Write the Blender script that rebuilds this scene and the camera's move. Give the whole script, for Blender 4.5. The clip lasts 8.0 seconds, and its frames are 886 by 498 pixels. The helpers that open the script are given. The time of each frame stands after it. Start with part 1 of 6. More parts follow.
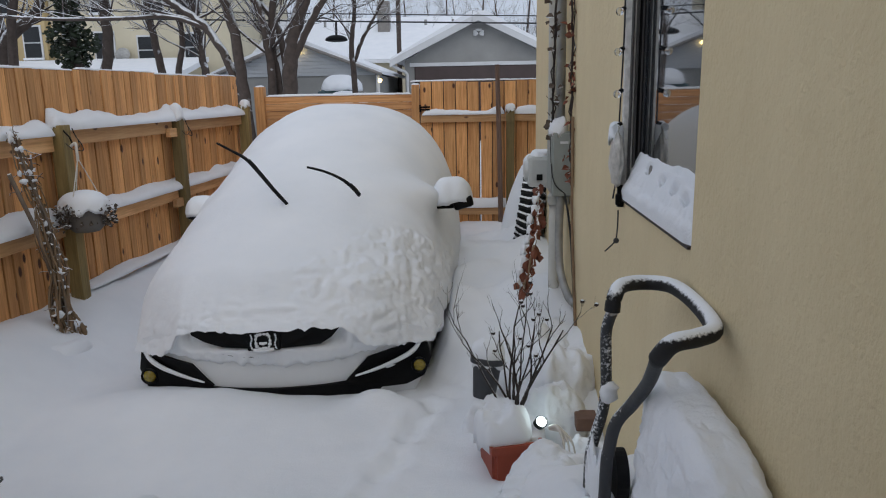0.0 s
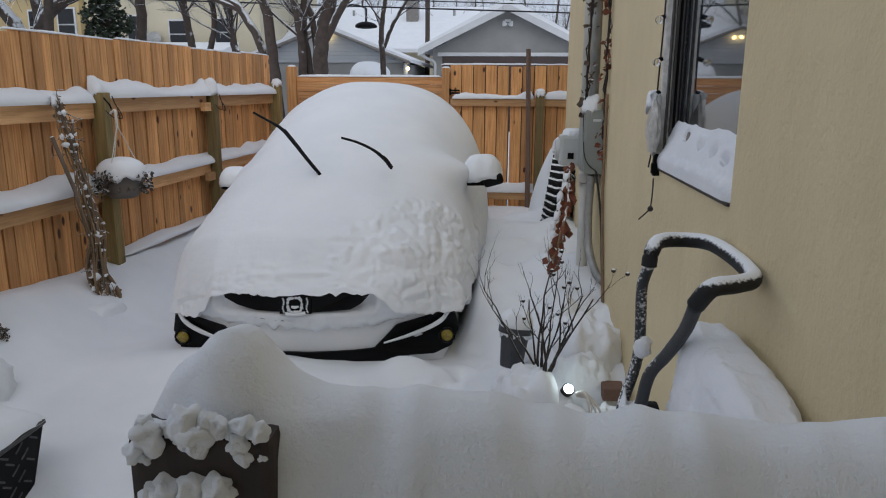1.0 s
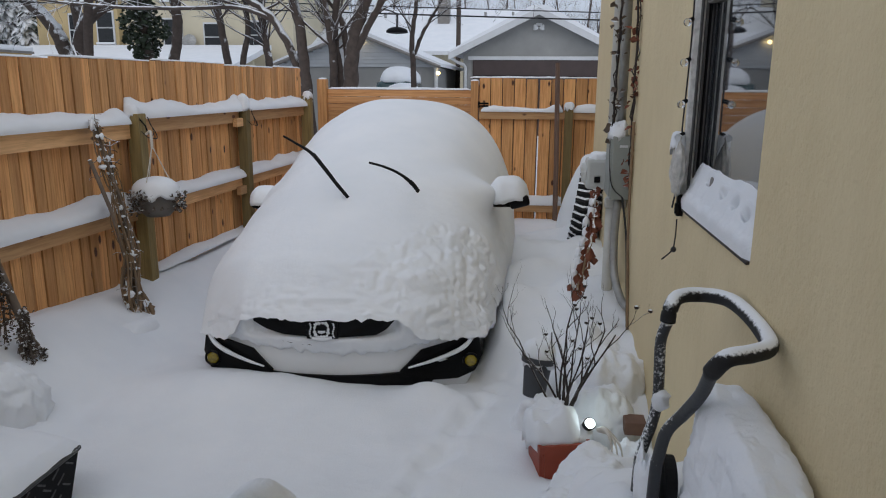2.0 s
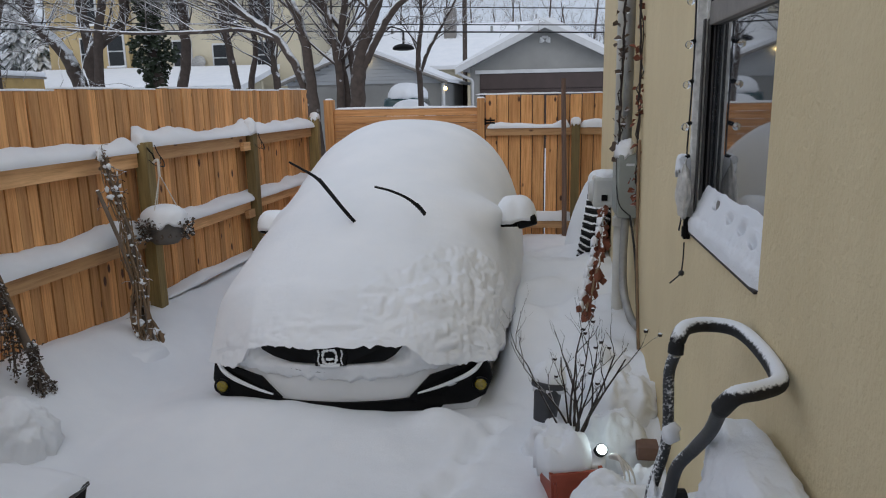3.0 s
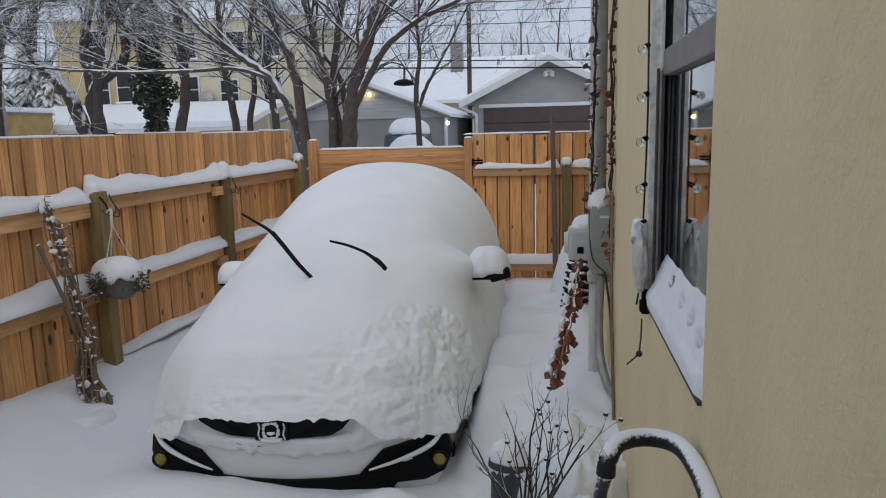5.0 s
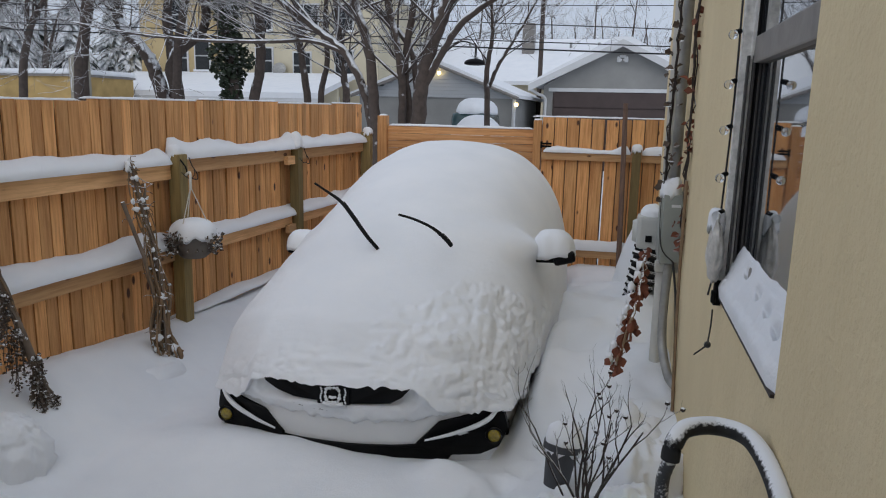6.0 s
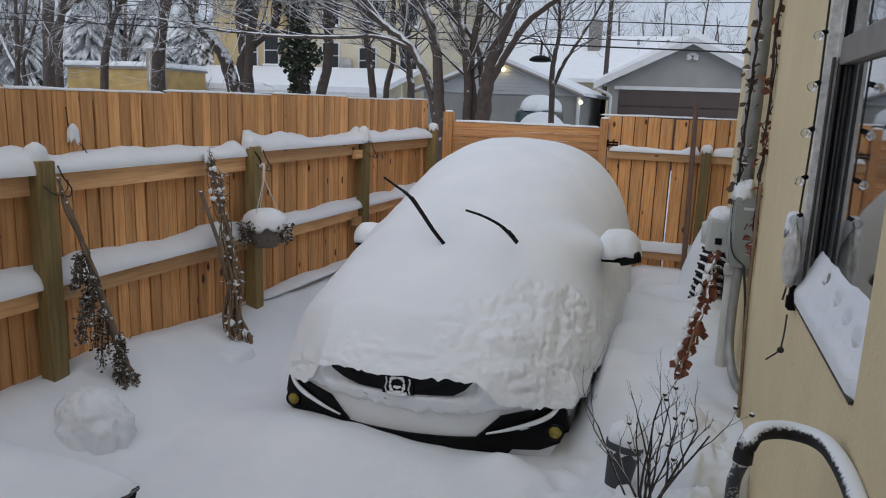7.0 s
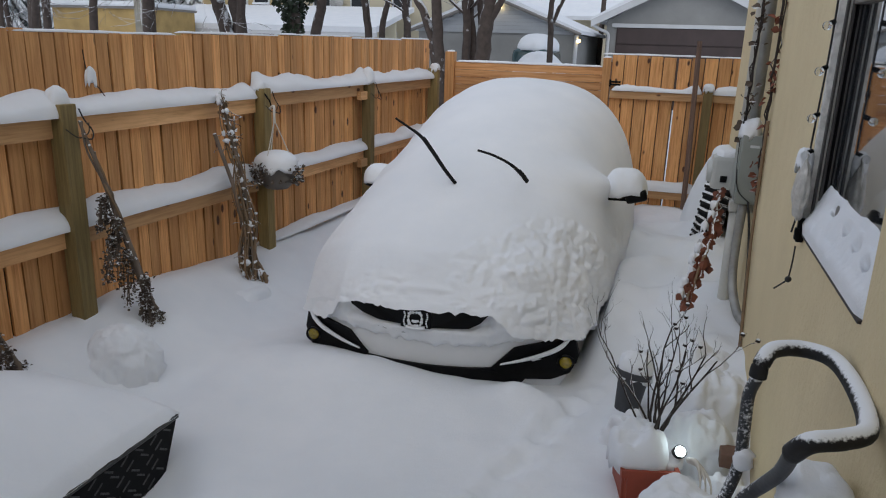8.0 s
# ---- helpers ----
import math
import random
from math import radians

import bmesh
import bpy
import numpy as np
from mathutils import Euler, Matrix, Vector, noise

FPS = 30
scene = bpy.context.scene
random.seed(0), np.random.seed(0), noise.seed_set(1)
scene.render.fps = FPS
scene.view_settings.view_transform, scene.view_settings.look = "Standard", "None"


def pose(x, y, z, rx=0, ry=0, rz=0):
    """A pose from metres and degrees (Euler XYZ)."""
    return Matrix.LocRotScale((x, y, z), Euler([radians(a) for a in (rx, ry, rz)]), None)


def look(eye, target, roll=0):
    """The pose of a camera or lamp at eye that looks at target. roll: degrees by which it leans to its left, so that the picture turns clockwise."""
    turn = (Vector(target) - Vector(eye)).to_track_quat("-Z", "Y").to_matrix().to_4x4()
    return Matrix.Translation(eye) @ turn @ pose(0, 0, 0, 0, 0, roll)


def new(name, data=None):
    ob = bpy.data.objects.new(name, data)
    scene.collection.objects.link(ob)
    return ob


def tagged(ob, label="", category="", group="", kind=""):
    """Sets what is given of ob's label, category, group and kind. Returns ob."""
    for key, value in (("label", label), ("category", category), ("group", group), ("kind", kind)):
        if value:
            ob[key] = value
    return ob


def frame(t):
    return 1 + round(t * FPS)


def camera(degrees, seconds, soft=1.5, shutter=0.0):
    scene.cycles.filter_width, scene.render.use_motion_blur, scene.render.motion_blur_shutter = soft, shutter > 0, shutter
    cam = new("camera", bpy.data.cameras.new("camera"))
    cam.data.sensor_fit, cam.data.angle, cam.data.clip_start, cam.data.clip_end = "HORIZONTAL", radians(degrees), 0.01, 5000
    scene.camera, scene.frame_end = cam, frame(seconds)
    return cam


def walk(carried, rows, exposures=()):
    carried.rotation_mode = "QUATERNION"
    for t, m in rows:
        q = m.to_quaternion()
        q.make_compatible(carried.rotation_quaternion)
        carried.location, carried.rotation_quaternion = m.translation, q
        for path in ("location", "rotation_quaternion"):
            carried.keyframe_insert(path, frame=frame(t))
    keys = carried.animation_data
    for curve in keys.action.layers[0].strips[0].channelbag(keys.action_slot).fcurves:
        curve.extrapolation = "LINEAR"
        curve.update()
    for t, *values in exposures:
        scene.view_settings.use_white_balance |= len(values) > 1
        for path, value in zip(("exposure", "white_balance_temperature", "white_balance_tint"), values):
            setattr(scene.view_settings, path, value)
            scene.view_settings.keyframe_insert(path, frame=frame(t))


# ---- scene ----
cam = camera(63.6, 8.0, soft=1.1)
PATH = [
    (0, (0.947, 0.425, 2.053), (0.851, 2.376, 1.627), -1.1),
    (0.5, (0.941, 0.382, 1.98), (0.84, 2.339, 1.578), -0.1),
    (1, (0.893, 0.353, 1.938), (0.74, 2.297, 1.495), 0.3),
    (1.5, (0.901, 0.348, 2.013), (0.702, 2.284, 1.552), 0.5),
    (2, (0.916, 0.349, 2.104), (0.682, 2.284, 1.657), 0.4),
    (3.5, (0.99, 0.474, 2.187), (0.716, 2.424, 1.838), -1.9),
    (4, (1.138, 0.693, 2.238), (0.866, 2.661, 2.01), -2.7),
    (4.2, (1.175, 0.756, 2.253), (0.903, 2.727, 2.054), -2.9),
    (5.3, (1.207, 0.775, 2.256), (0.875, 2.714, 1.892), -0.5),
    (5.5, (1.195, 0.764, 2.258), (0.833, 2.697, 1.893), -0.1),
    (6, (1.165, 0.733, 2.241), (0.702, 2.642, 1.86), 1.3),
    (6.5, (1.145, 0.7, 2.244), (0.61, 2.587, 1.852), 1.9),
    (7, (1.13, 0.672, 2.245), (0.514, 2.533, 1.849), 2.1),
    (7.5, (1.12, 0.642, 2.24), (0.511, 2.489, 1.774), 2.0),
    (8, (1.053, 0.515, 2.247), (0.472, 2.348, 1.696), 1.8),
]
walk(cam, [(t, look(eye, target, roll)) for t, eye, target, roll in PATH])

# ---- world and light ----
world = bpy.data.worlds.new("overcast_sky")
scene.world = world
world.use_nodes = True
wn, wl = world.node_tree.nodes, world.node_tree.links
wn.clear()
sky = wn.new("ShaderNodeTexSky")
sky.sky_type = 'NISHITA'
sky.sun_disc = False
sky.sun_elevation = radians(38)
sky.sun_rotation = radians(250)
hs = wn.new("ShaderNodeVectorMath")
hs.operation = 'SCALE'
hs.inputs["Scale"].default_value = 0.08
wl.new(sky.outputs[0], hs.inputs[0])
wtc = wn.new("ShaderNodeTexCoord")
cl = wn.new("ShaderNodeTexNoise")
cl.inputs["Scale"].default_value = 2.2
cl.inputs["Detail"].default_value = 5
wl.new(wtc.outputs["Generated"], cl.inputs["Vector"])
cr = wn.new("ShaderNodeValToRGB")
cr.color_ramp.elements[0].position, cr.color_ramp.elements[0].color = 0.3, (0.46, 0.52, 0.635, 1)
cr.color_ramp.elements[1].position, cr.color_ramp.elements[1].color = 0.7, (0.56, 0.615, 0.715, 1)
wl.new(cl.outputs["Fac"], cr.inputs[0])
cm = wn.new("ShaderNodeMix")
cm.data_type = 'RGBA'
cm.inputs[0].default_value = 0.88
wl.new(hs.outputs[0], cm.inputs[6])
wl.new(cr.outputs[0], cm.inputs[7])
bgn = wn.new("ShaderNodeBackground")
bgn.inputs["Strength"].default_value = 1.0
wo = wn.new("ShaderNodeOutputWorld")
wl.new(cm.outputs[2], bgn.inputs["Color"])
wl.new(bgn.outputs[0], wo.inputs["Surface"])

sun = new("sun", bpy.data.lights.new("sun", "SUN"))
sun.data.energy = 0.65
sun.data.angle = radians(60)
sun.data.color = (1.0, 0.97, 0.93)
sun.matrix_world = look((0.5, -9, 12), (0, 5, 0))
scene.view_settings.exposure = 0.17


# ---- materials ----
def material(name, build):
    m = bpy.data.materials.new(name)
    m.use_nodes = True
    n, l = m.node_tree.nodes, m.node_tree.links
    n.clear()
    out = n.new("ShaderNodeOutputMaterial")
    p = n.new("ShaderNodeBsdfPrincipled")
    l.new(p.outputs[0], out.inputs[0])
    build(n, l, p)
    return m


def coords(n, l, scale=(1, 1, 1), randomise=False, kind="Object"):
    tc = n.new("ShaderNodeTexCoord")
    mp = n.new("ShaderNodeMapping")
    mp.inputs["Scale"].default_value = scale
    if randomise:
        oi = n.new("ShaderNodeObjectInfo")
        mul = n.new("ShaderNodeVectorMath")
        mul.operation = 'SCALE'
        mul.inputs[0].default_value = (17.0, 31.0, 23.0)
        l.new(oi.outputs["Random"], mul.inputs["Scale"])
        add = n.new("ShaderNodeVectorMath")
        l.new(tc.outputs[kind], add.inputs[0])
        l.new(mul.outputs[0], add.inputs[1])
        l.new(add.outputs[0], mp.inputs["Vector"])
    else:
        l.new(tc.outputs[kind], mp.inputs["Vector"])
    return mp.outputs[0]


def noise_tex(n, l, vec, scale, detail=4.0, rough=0.55):
    t = n.new("ShaderNodeTexNoise")
    t.inputs["Scale"].default_value = scale
    t.inputs["Detail"].default_value = detail
    t.inputs["Roughness"].default_value = rough
    l.new(vec, t.inputs["Vector"])
    return t.outputs["Fac"]


def ramp(n, l, fac, stops):
    r = n.new("ShaderNodeValToRGB")
    e = r.color_ramp.elements
    while len(e) < len(stops):
        e.new(0.5)
    for k, (p, c) in zip(e, stops):
        k.position, k.color = p, (*c, 1)
    l.new(fac, r.inputs[0])
    return r.outputs[0]


def bump(n, l, p, height, strength, dist, prev=None):
    b = n.new("ShaderNodeBump")
    b.inputs["Strength"].default_value = strength
    b.inputs["Distance"].default_value = dist
    l.new(height, b.inputs["Height"])
    if prev is not None:
        l.new(prev, b.inputs["Normal"])
    l.new(b.outputs[0], p.inputs["Normal"])
    return b.outputs[0]


def mix(n, l, fac, a, b):
    m = n.new("ShaderNodeMix")
    m.data_type = 'RGBA'
    l.new(fac, m.inputs[0])
    for s, v in ((m.inputs[6], a), (m.inputs[7], b)):
        if isinstance(v, tuple):
            s.default_value = (*v, 1)
        else:
            l.new(v, s)
    return m.outputs[2]


SNOW = (0.86, 0.88, 0.91)


def b_snow(n, l, p):
    v = coords(n, l)
    big = noise_tex(n, l, v, 2.5, 3)
    l.new(ramp(n, l, big, [(0.3, (0.80, 0.825, 0.86)), (0.7, (0.86, 0.875, 0.90))]), p.inputs["Base Color"])
    p.inputs["Roughness"].default_value = 0.75
    p.inputs["Specular IOR Level"].default_value = 0.25
    b1 = bump(n, l, p, noise_tex(n, l, v, 22, 5, 0.65), 0.22, 0.02)
    bump(n, l, p, noise_tex(n, l, v, 140, 4, 0.7), 0.45, 0.006, b1)


def b_stucco(n, l, p):
    v = coords(n, l)
    big = noise_tex(n, l, v, 1.3, 5, 0.6)
    fine = noise_tex(n, l, v, 55, 4, 0.6)
    streak = noise_tex(n, l, coords(n, l, (5, 5, 0.7)), 1.2, 4, 0.6)
    c = ramp(n, l, big, [(0.3, (0.66, 0.54, 0.325)), (0.7, (0.74, 0.615, 0.385))])
    r = ramp(n, l, streak, [(0.35, (0.25, 0.25, 0.25)), (0.6, (0.0, 0.0, 0.0))])
    l.new(mix(n, l, r, c, (0.62, 0.505, 0.305)), p.inputs["Base Color"])
    p.inputs["Roughness"].default_value = 0.85
    b1 = bump(n, l, p, noise_tex(n, l, v, 18, 4, 0.6), 0.5, 0.015)
    bump(n, l, p, fine, 0.7, 0.006, b1)


def wood(light, dark, knot, rough=0.7, knots=True, along=2):
    gs = tuple(1.6 if i == along else 30 for i in range(3))
    ks = tuple(3.0 if i == along else 6.5 for i in range(3))

    def f(n, l, p):
        v = coords(n, l, (1, 1, 1), True)
        g = coords(n, l, gs, True)
        grain = noise_tex(n, l, g, 1.5, 6, 0.65)
        tone = noise_tex(n, l, v, 1.7, 2)
        c = ramp(n, l, grain, [(0.34, dark), (0.58, light)])
        oi = n.new("ShaderNodeObjectInfo")
        hsv = n.new("ShaderNodeHueSaturation")
        mr = n.new("ShaderNodeMapRange")
        mr.inputs["To Min"].default_value, mr.inputs["To Max"].default_value = 0.68, 1.24
        l.new(oi.outputs["Random"], mr.inputs["Value"])
        l.new(mr.outputs[0], hsv.inputs["Value"])
        l.new(c, hsv.inputs["Color"])
        c = hsv.outputs[0]
        c = mix(n, l, ramp(n, l, tone, [(0.4, (0, 0, 0)), (0.75, (0.45, 0.45, 0.45))]), c, dark)
        if knots:
            vo = n.new("ShaderNodeTexVoronoi")
            vo.inputs["Scale"].default_value = 1.0
            l.new(coords(n, l, ks, True), vo.inputs["Vector"])
            k = ramp(n, l, vo.outputs["Distance"], [(0.085, (1, 1, 1)), (0.13, (0, 0, 0))])
            c = mix(n, l, k, c, knot)
        l.new(c, p.inputs["Base Color"])
        p.inputs["Roughness"].default_value = rough
        bump(n, l, p, grain, 0.25, 0.003)
    return f


def plain(colour, rough=0.5, metal=0.0, vary=0.12, scale=9, bmp=0.1, coat=0.0, spec=0.5):
    def f(n, l, p):
        v = coords(n, l)
        f1 = noise_tex(n, l, v, scale, 5, 0.6)
        lo, hi = tuple(c * (1 - vary) for c in colour), tuple(min(1, c * (1 + vary)) for c in colour)
        l.new(ramp(n, l, f1, [(0.3, lo), (0.7, hi)]), p.inputs["Base Color"])
        p.inputs["Roughness"].default_value = rough
        p.inputs["Metallic"].default_value = metal
        p.inputs["Coat Weight"].default_value = coat
        p.inputs["Specular IOR Level"].default_value = spec
        bump(n, l, p, noise_tex(n, l, v, scale * 8, 3), bmp, 0.003)
    return f


def frosted(colour, rough=0.6, low=0.35, high=0.75, amount=0.5, scale=25, vary=0.25, colscale=12):
    """A surface whose upward sides carry lying snow, with an uneven edge."""
    def f(n, l, p):
        v = coords(n, l)
        geo = n.new("ShaderNodeNewGeometry")
        sep = n.new("ShaderNodeSeparateXYZ")
        l.new(geo.outputs["Normal"], sep.inputs[0])
        nz = noise_tex(n, l, v, scale, 3)
        add = n.new("ShaderNodeMath")
        add.operation = 'MULTIPLY_ADD'
        l.new(nz, add.inputs[0])
        add.inputs[1].default_value = amount
        l.new(sep.outputs["Z"], add.inputs[2])
        f1 = noise_tex(n, l, v, colscale, 4)
        lo, hi = tuple(c * (1 - vary) for c in colour), tuple(min(1, c * (1 + vary)) for c in colour)
        c = ramp(n, l, f1, [(0.3, lo), (0.7, hi)])
        mr = n.new("ShaderNodeMapRange")
        mr.inputs["From Min"].default_value, mr.inputs["From Max"].default_value = low + amount * 0.5, high + amount * 0.5
        l.new(add.outputs[0], mr.inputs["Value"])
        l.new(mix(n, l, mr.outputs[0], c, SNOW), p.inputs["Base Color"])
        p.inputs["Roughness"].default_value = rough
        bump(n, l, p, noise_tex(n, l, v, 60, 4), 0.3, 0.004)
    return f


def emits(colour, strength):
    def f(n, l, p):
        p.inputs["Base Color"].default_value = (*colour, 1)
        p.inputs["Emission Color"].default_value = (*colour, 1)
        p.inputs["Emission Strength"].default_value = strength
    return f


def glassy(colour, rough=0.02, trans=1.0, ior=1.45):
    def f(n, l, p):
        p.inputs["Base Color"].default_value = (*colour, 1)
        p.inputs["Roughness"].default_value = rough
        p.inputs["Transmission Weight"].default_value = trans
        p.inputs["IOR"].default_value = ior
    return f


M_snow = material("snow", b_snow)
M_stucco = material("cream_stucco", b_stucco)
M_cedar = material("cedar", wood((0.77, 0.405, 0.16), (0.49, 0.215, 0.07), (0.08, 0.03, 0.016)))
M_rail = material("cedar_rail", wood((0.74, 0.44, 0.21), (0.53, 0.28, 0.12), (0.12, 0.05, 0.025), along=1))
M_railx = material("cedar_back_rail", wood((0.74, 0.44, 0.21), (0.53, 0.28, 0.12), (0.12, 0.05, 0.025), along=0))
M_gateboard = material("cedar_gate_board", wood((0.70, 0.37, 0.155), (0.44, 0.19, 0.065), (0.09, 0.035, 0.018), along=0))
M_post = material("treated_post", wood((0.27, 0.195, 0.075), (0.16, 0.115, 0.042), (0.06, 0.04, 0.02), knots=False))
M_oldwood = material("weathered_wood_and_gap_shade", wood((0.16, 0.10, 0.075), (0.09, 0.055, 0.04), (0.05, 0.03, 0.02), knots=False))
M_carpaint = material("white_car_paint", plain((0.72, 0.73, 0.74), 0.3, 0.0, 0.04, 3, 0.0, 0.6))
M_black = material("black_plastic_and_dark_room", plain((0.005, 0.005, 0.0055), 0.55, 0, 0.3, 30, 0.2, 0.0, 0.12))
M_gloss = material("gloss_black", plain((0.004, 0.004, 0.0045), 0.3, 0, 0.2, 20, 0.0, 0.0, 0.15))
M_rubber = material("black_rubber", plain((0.010, 0.010, 0.011), 0.7, 0, 0.3, 30, 0.3, 0.0, 0.2))
M_chrome = material("chrome", plain((0.75, 0.76, 0.78), 0.15, 1.0, 0.05, 8, 0.0))
M_yellow = material("amber_lens", plain((0.26, 0.19, 0.008), 0.12, 0, 0.45, 90, 0.8, 0.8))
M_darkglass = material("dark_glass", plain((0.01, 0.012, 0.014), 0.05, 0, 0.1, 4, 0.0))
M_greybox = material("grey_enamel", plain((0.27, 0.29, 0.27), 0.45, 0.0, 0.08, 6, 0.05))
M_meter = material("pale_plastic", plain((0.50, 0.51, 0.49), 0.4, 0.0, 0.06, 8, 0.02))
M_pipe = material("galvanised_pipe", plain((0.36, 0.36, 0.35), 0.5, 0.6, 0.2, 10, 0.05))
M_paleduct = material("pale_pipe", plain((0.56, 0.55, 0.51), 0.55, 0.0, 0.12, 6, 0.05))
M_trim = material("weathered_white_paint", plain((0.72, 0.71, 0.68), 0.7, 0.0, 0.28, 26, 0.8))
M_frame = material("window_frame_grey", plain((0.215, 0.20, 0.185), 0.5, 0.0, 0.2, 10, 0.1))
M_darkframe = material("dark_window_frame", plain((0.055, 0.052, 0.05), 0.45, 0.0, 0.2, 10, 0.1))
M_pane = material("window_pane", plain((0.03, 0.033, 0.037), 0.02, 0.0, 0.05, 2, 0.0, 1.0))
M_terracotta = material("red_planter", plain((0.30, 0.055, 0.025), 0.5, 0.0, 0.15, 8, 0.1))
M_darkpot = material("charcoal_planter", plain((0.045, 0.048, 0.055), 0.6, 0.0, 0.15, 8, 0.1))
M_greypot = material("grey_plant_pot", plain((0.13, 0.115, 0.10), 0.7, 0.0, 0.2, 8, 0.2))
M_foam = material("black_foam_grip", frosted((0.010, 0.010, 0.011), 0.75, 0.42, 0.72, 0.9, 110))
M_tubefrost = material("frosted_grey_tube", frosted((0.03, 0.032, 0.036), 0.5, 0.02, 0.42, 1.5, 120))
M_tube = material("dark_grey_tube", frosted((0.03, 0.032, 0.036), 0.5, 0.35, 0.7, 1.5, 130))
M_bark = material("snowy_bark", frosted((0.075, 0.057, 0.048), 0.9, 0.20, 0.38, 0.95, 7))
M_twig = material("snowy_twig", frosted((0.075, 0.058, 0.052), 0.9, 0.05, 0.40, 0.7, 4))
M_stem = material("dark_stem", frosted((0.032, 0.023, 0.02), 0.85, 0.42, 0.8, 0.8, 60))
M_dry = material("dry_vine", frosted((0.22, 0.145, 0.085), 0.9, 0.55, 0.8, 0.7, 18))
M_drystem = material("dry_grey_stem", frosted((0.17, 0.13, 0.10), 0.9, 0.5, 0.8, 0.9, 22))
M_witherleaf = material("withered_leaf", frosted((0.095, 0.072, 0.056), 0.9, 0.7, 1.0, 0.9, 60))
M_drygrey = material("dry_grey_leaf", frosted((0.115, 0.085, 0.065), 0.9, 0.75, 1.0, 0.8, 18))
M_redleaf = material("dead_red_leaf", frosted((0.17, 0.055, 0.03), 0.8, 0.9, 1.2, 0.5, 18))
M_ivy = material("snowy_ivy", frosted((0.03, 0.045, 0.022), 0.6, 0.75, 1.0, 0.6, 8, 0.4, 3))
M_conifer = material("snowy_conifer", frosted((0.05, 0.07, 0.058), 0.8, 0.15, 0.55, 1.6, 2.2, 0.4, 2))
M_yellowhouse = material("yellow_render", plain((0.50, 0.385, 0.205), 0.9, 0, 0.1, 0.8, 0.3))
M_creamhouse = material("cream_render", plain((0.60, 0.54, 0.40), 0.9, 0, 0.08, 0.8, 0.3))
M_ochre = material("ochre_block", plain((0.46, 0.315, 0.125), 0.9, 0, 0.2, 1.5, 0.3))
M_garage = material("grey_stucco", plain((0.30, 0.30, 0.29), 0.9, 0, 0.12, 1.0, 0.3))
M_siding = material("pale_siding", plain((0.42, 0.44, 0.46), 0.7, 0, 0.06, 1.0, 0.1))
M_whitetrim = material("white_trim", plain((0.62, 0.63, 0.64), 0.6, 0, 0.06, 3, 0.05))
M_garagedoor = material("brown_garage_door", plain((0.065, 0.045, 0.042), 0.6, 0, 0.15, 2, 0.1))
M_teal = material("teal_car_paint", plain((0.02, 0.06, 0.065), 0.25, 0, 0.1, 4, 0.0, 0.6))
M_wire = material("black_wire", plain((0.015, 0.015, 0.016), 0.6, 0, 0.2, 20, 0.0))
M_cord = material("white_cord", plain((0.62, 0.58, 0.52), 0.7, 0, 0.1, 20, 0.0))
M_bulb = material("clear_bulb", glassy((0.92, 0.93, 0.93), 0.08))
M_bag = material("clear_plastic_bag", plain((0.50, 0.48, 0.44), 0.3, 0, 0.3, 30, 0.6))
M_lamp = material("lit_spot_lens", emits((0.85, 0.97, 1.0), 6.0))
M_porchlamp = material("lit_porch_lamp", emits((1.0, 0.72, 0.30), 7.0))
M_stone = material("brown_brick", plain((0.16, 0.09, 0.065), 0.9, 0, 0.2, 12, 0.3))
M_greypillar = material("grey_block", plain((0.30, 0.28, 0.23), 0.9, 0, 0.2, 2, 0.3))
M_darkwood = material("dark_wood_and_gap_shade", wood((0.06, 0.045, 0.038), (0.03, 0.022, 0.02), (0.02, 0.015, 0.01), knots=False))
M_wicker = material("black_wicker", plain((0.06, 0.06, 0.06), 0.4, 0, 0.4, 40, 0.3, 0.0, 0.4))


# ---- mesh helpers ----
def mesh_of(bm, name, mats, smooth=False):
    me = bpy.data.meshes.new(name)
    bm.to_mesh(me)
    bm.free()
    for m in (mats if isinstance(mats, (list, tuple)) else [mats]):
        me.materials.append(m)
    if smooth:
        me.polygons.foreach_set("use_smooth", [True] * len(me.polygons))
    return me


def part(name, bm, mat, parent=None, label="", smooth=False, m=None):
    ob = new(name, mesh_of(bm, name, mat, smooth))
    if m is not None:
        ob.matrix_basis = m
    if parent is not None:
        ob.parent = parent
    if label:
        ob["label"] = label
    return ob


def thing(name, label, category, m=None, group="", kind=""):
    ob = new(name)
    ob.empty_display_size = 0.1
    if m is not None:
        ob.matrix_basis = m
    return tagged(ob, label, category, group, kind)


def solid(name, bm, mat, label, category, m=None, group="", kind="", smooth=False):
    return tagged(part(name, bm, mat, None, "", smooth, m), label, category, group, kind)


def box(bm, x0, x1, y0, y1, z0, z1, bev=0.0):
    r = bmesh.ops.create_cube(bm, size=1)
    for v in r["verts"]:
        v.co = Vector((x0 + (v.co.x + .5) * (x1 - x0), y0 + (v.co.y + .5) * (y1 - y0), z0 + (v.co.z + .5) * (z1 - z0)))
    if bev > 0:
        es = list({e for v in r["verts"] for e in v.link_edges})
        bmesh.ops.bevel(bm, geom=es, offset=bev, segments=2, affect='EDGES', profile=0.6)
    return bm


def boxed(*a, **k):
    return box(bmesh.new(), *a, **k)


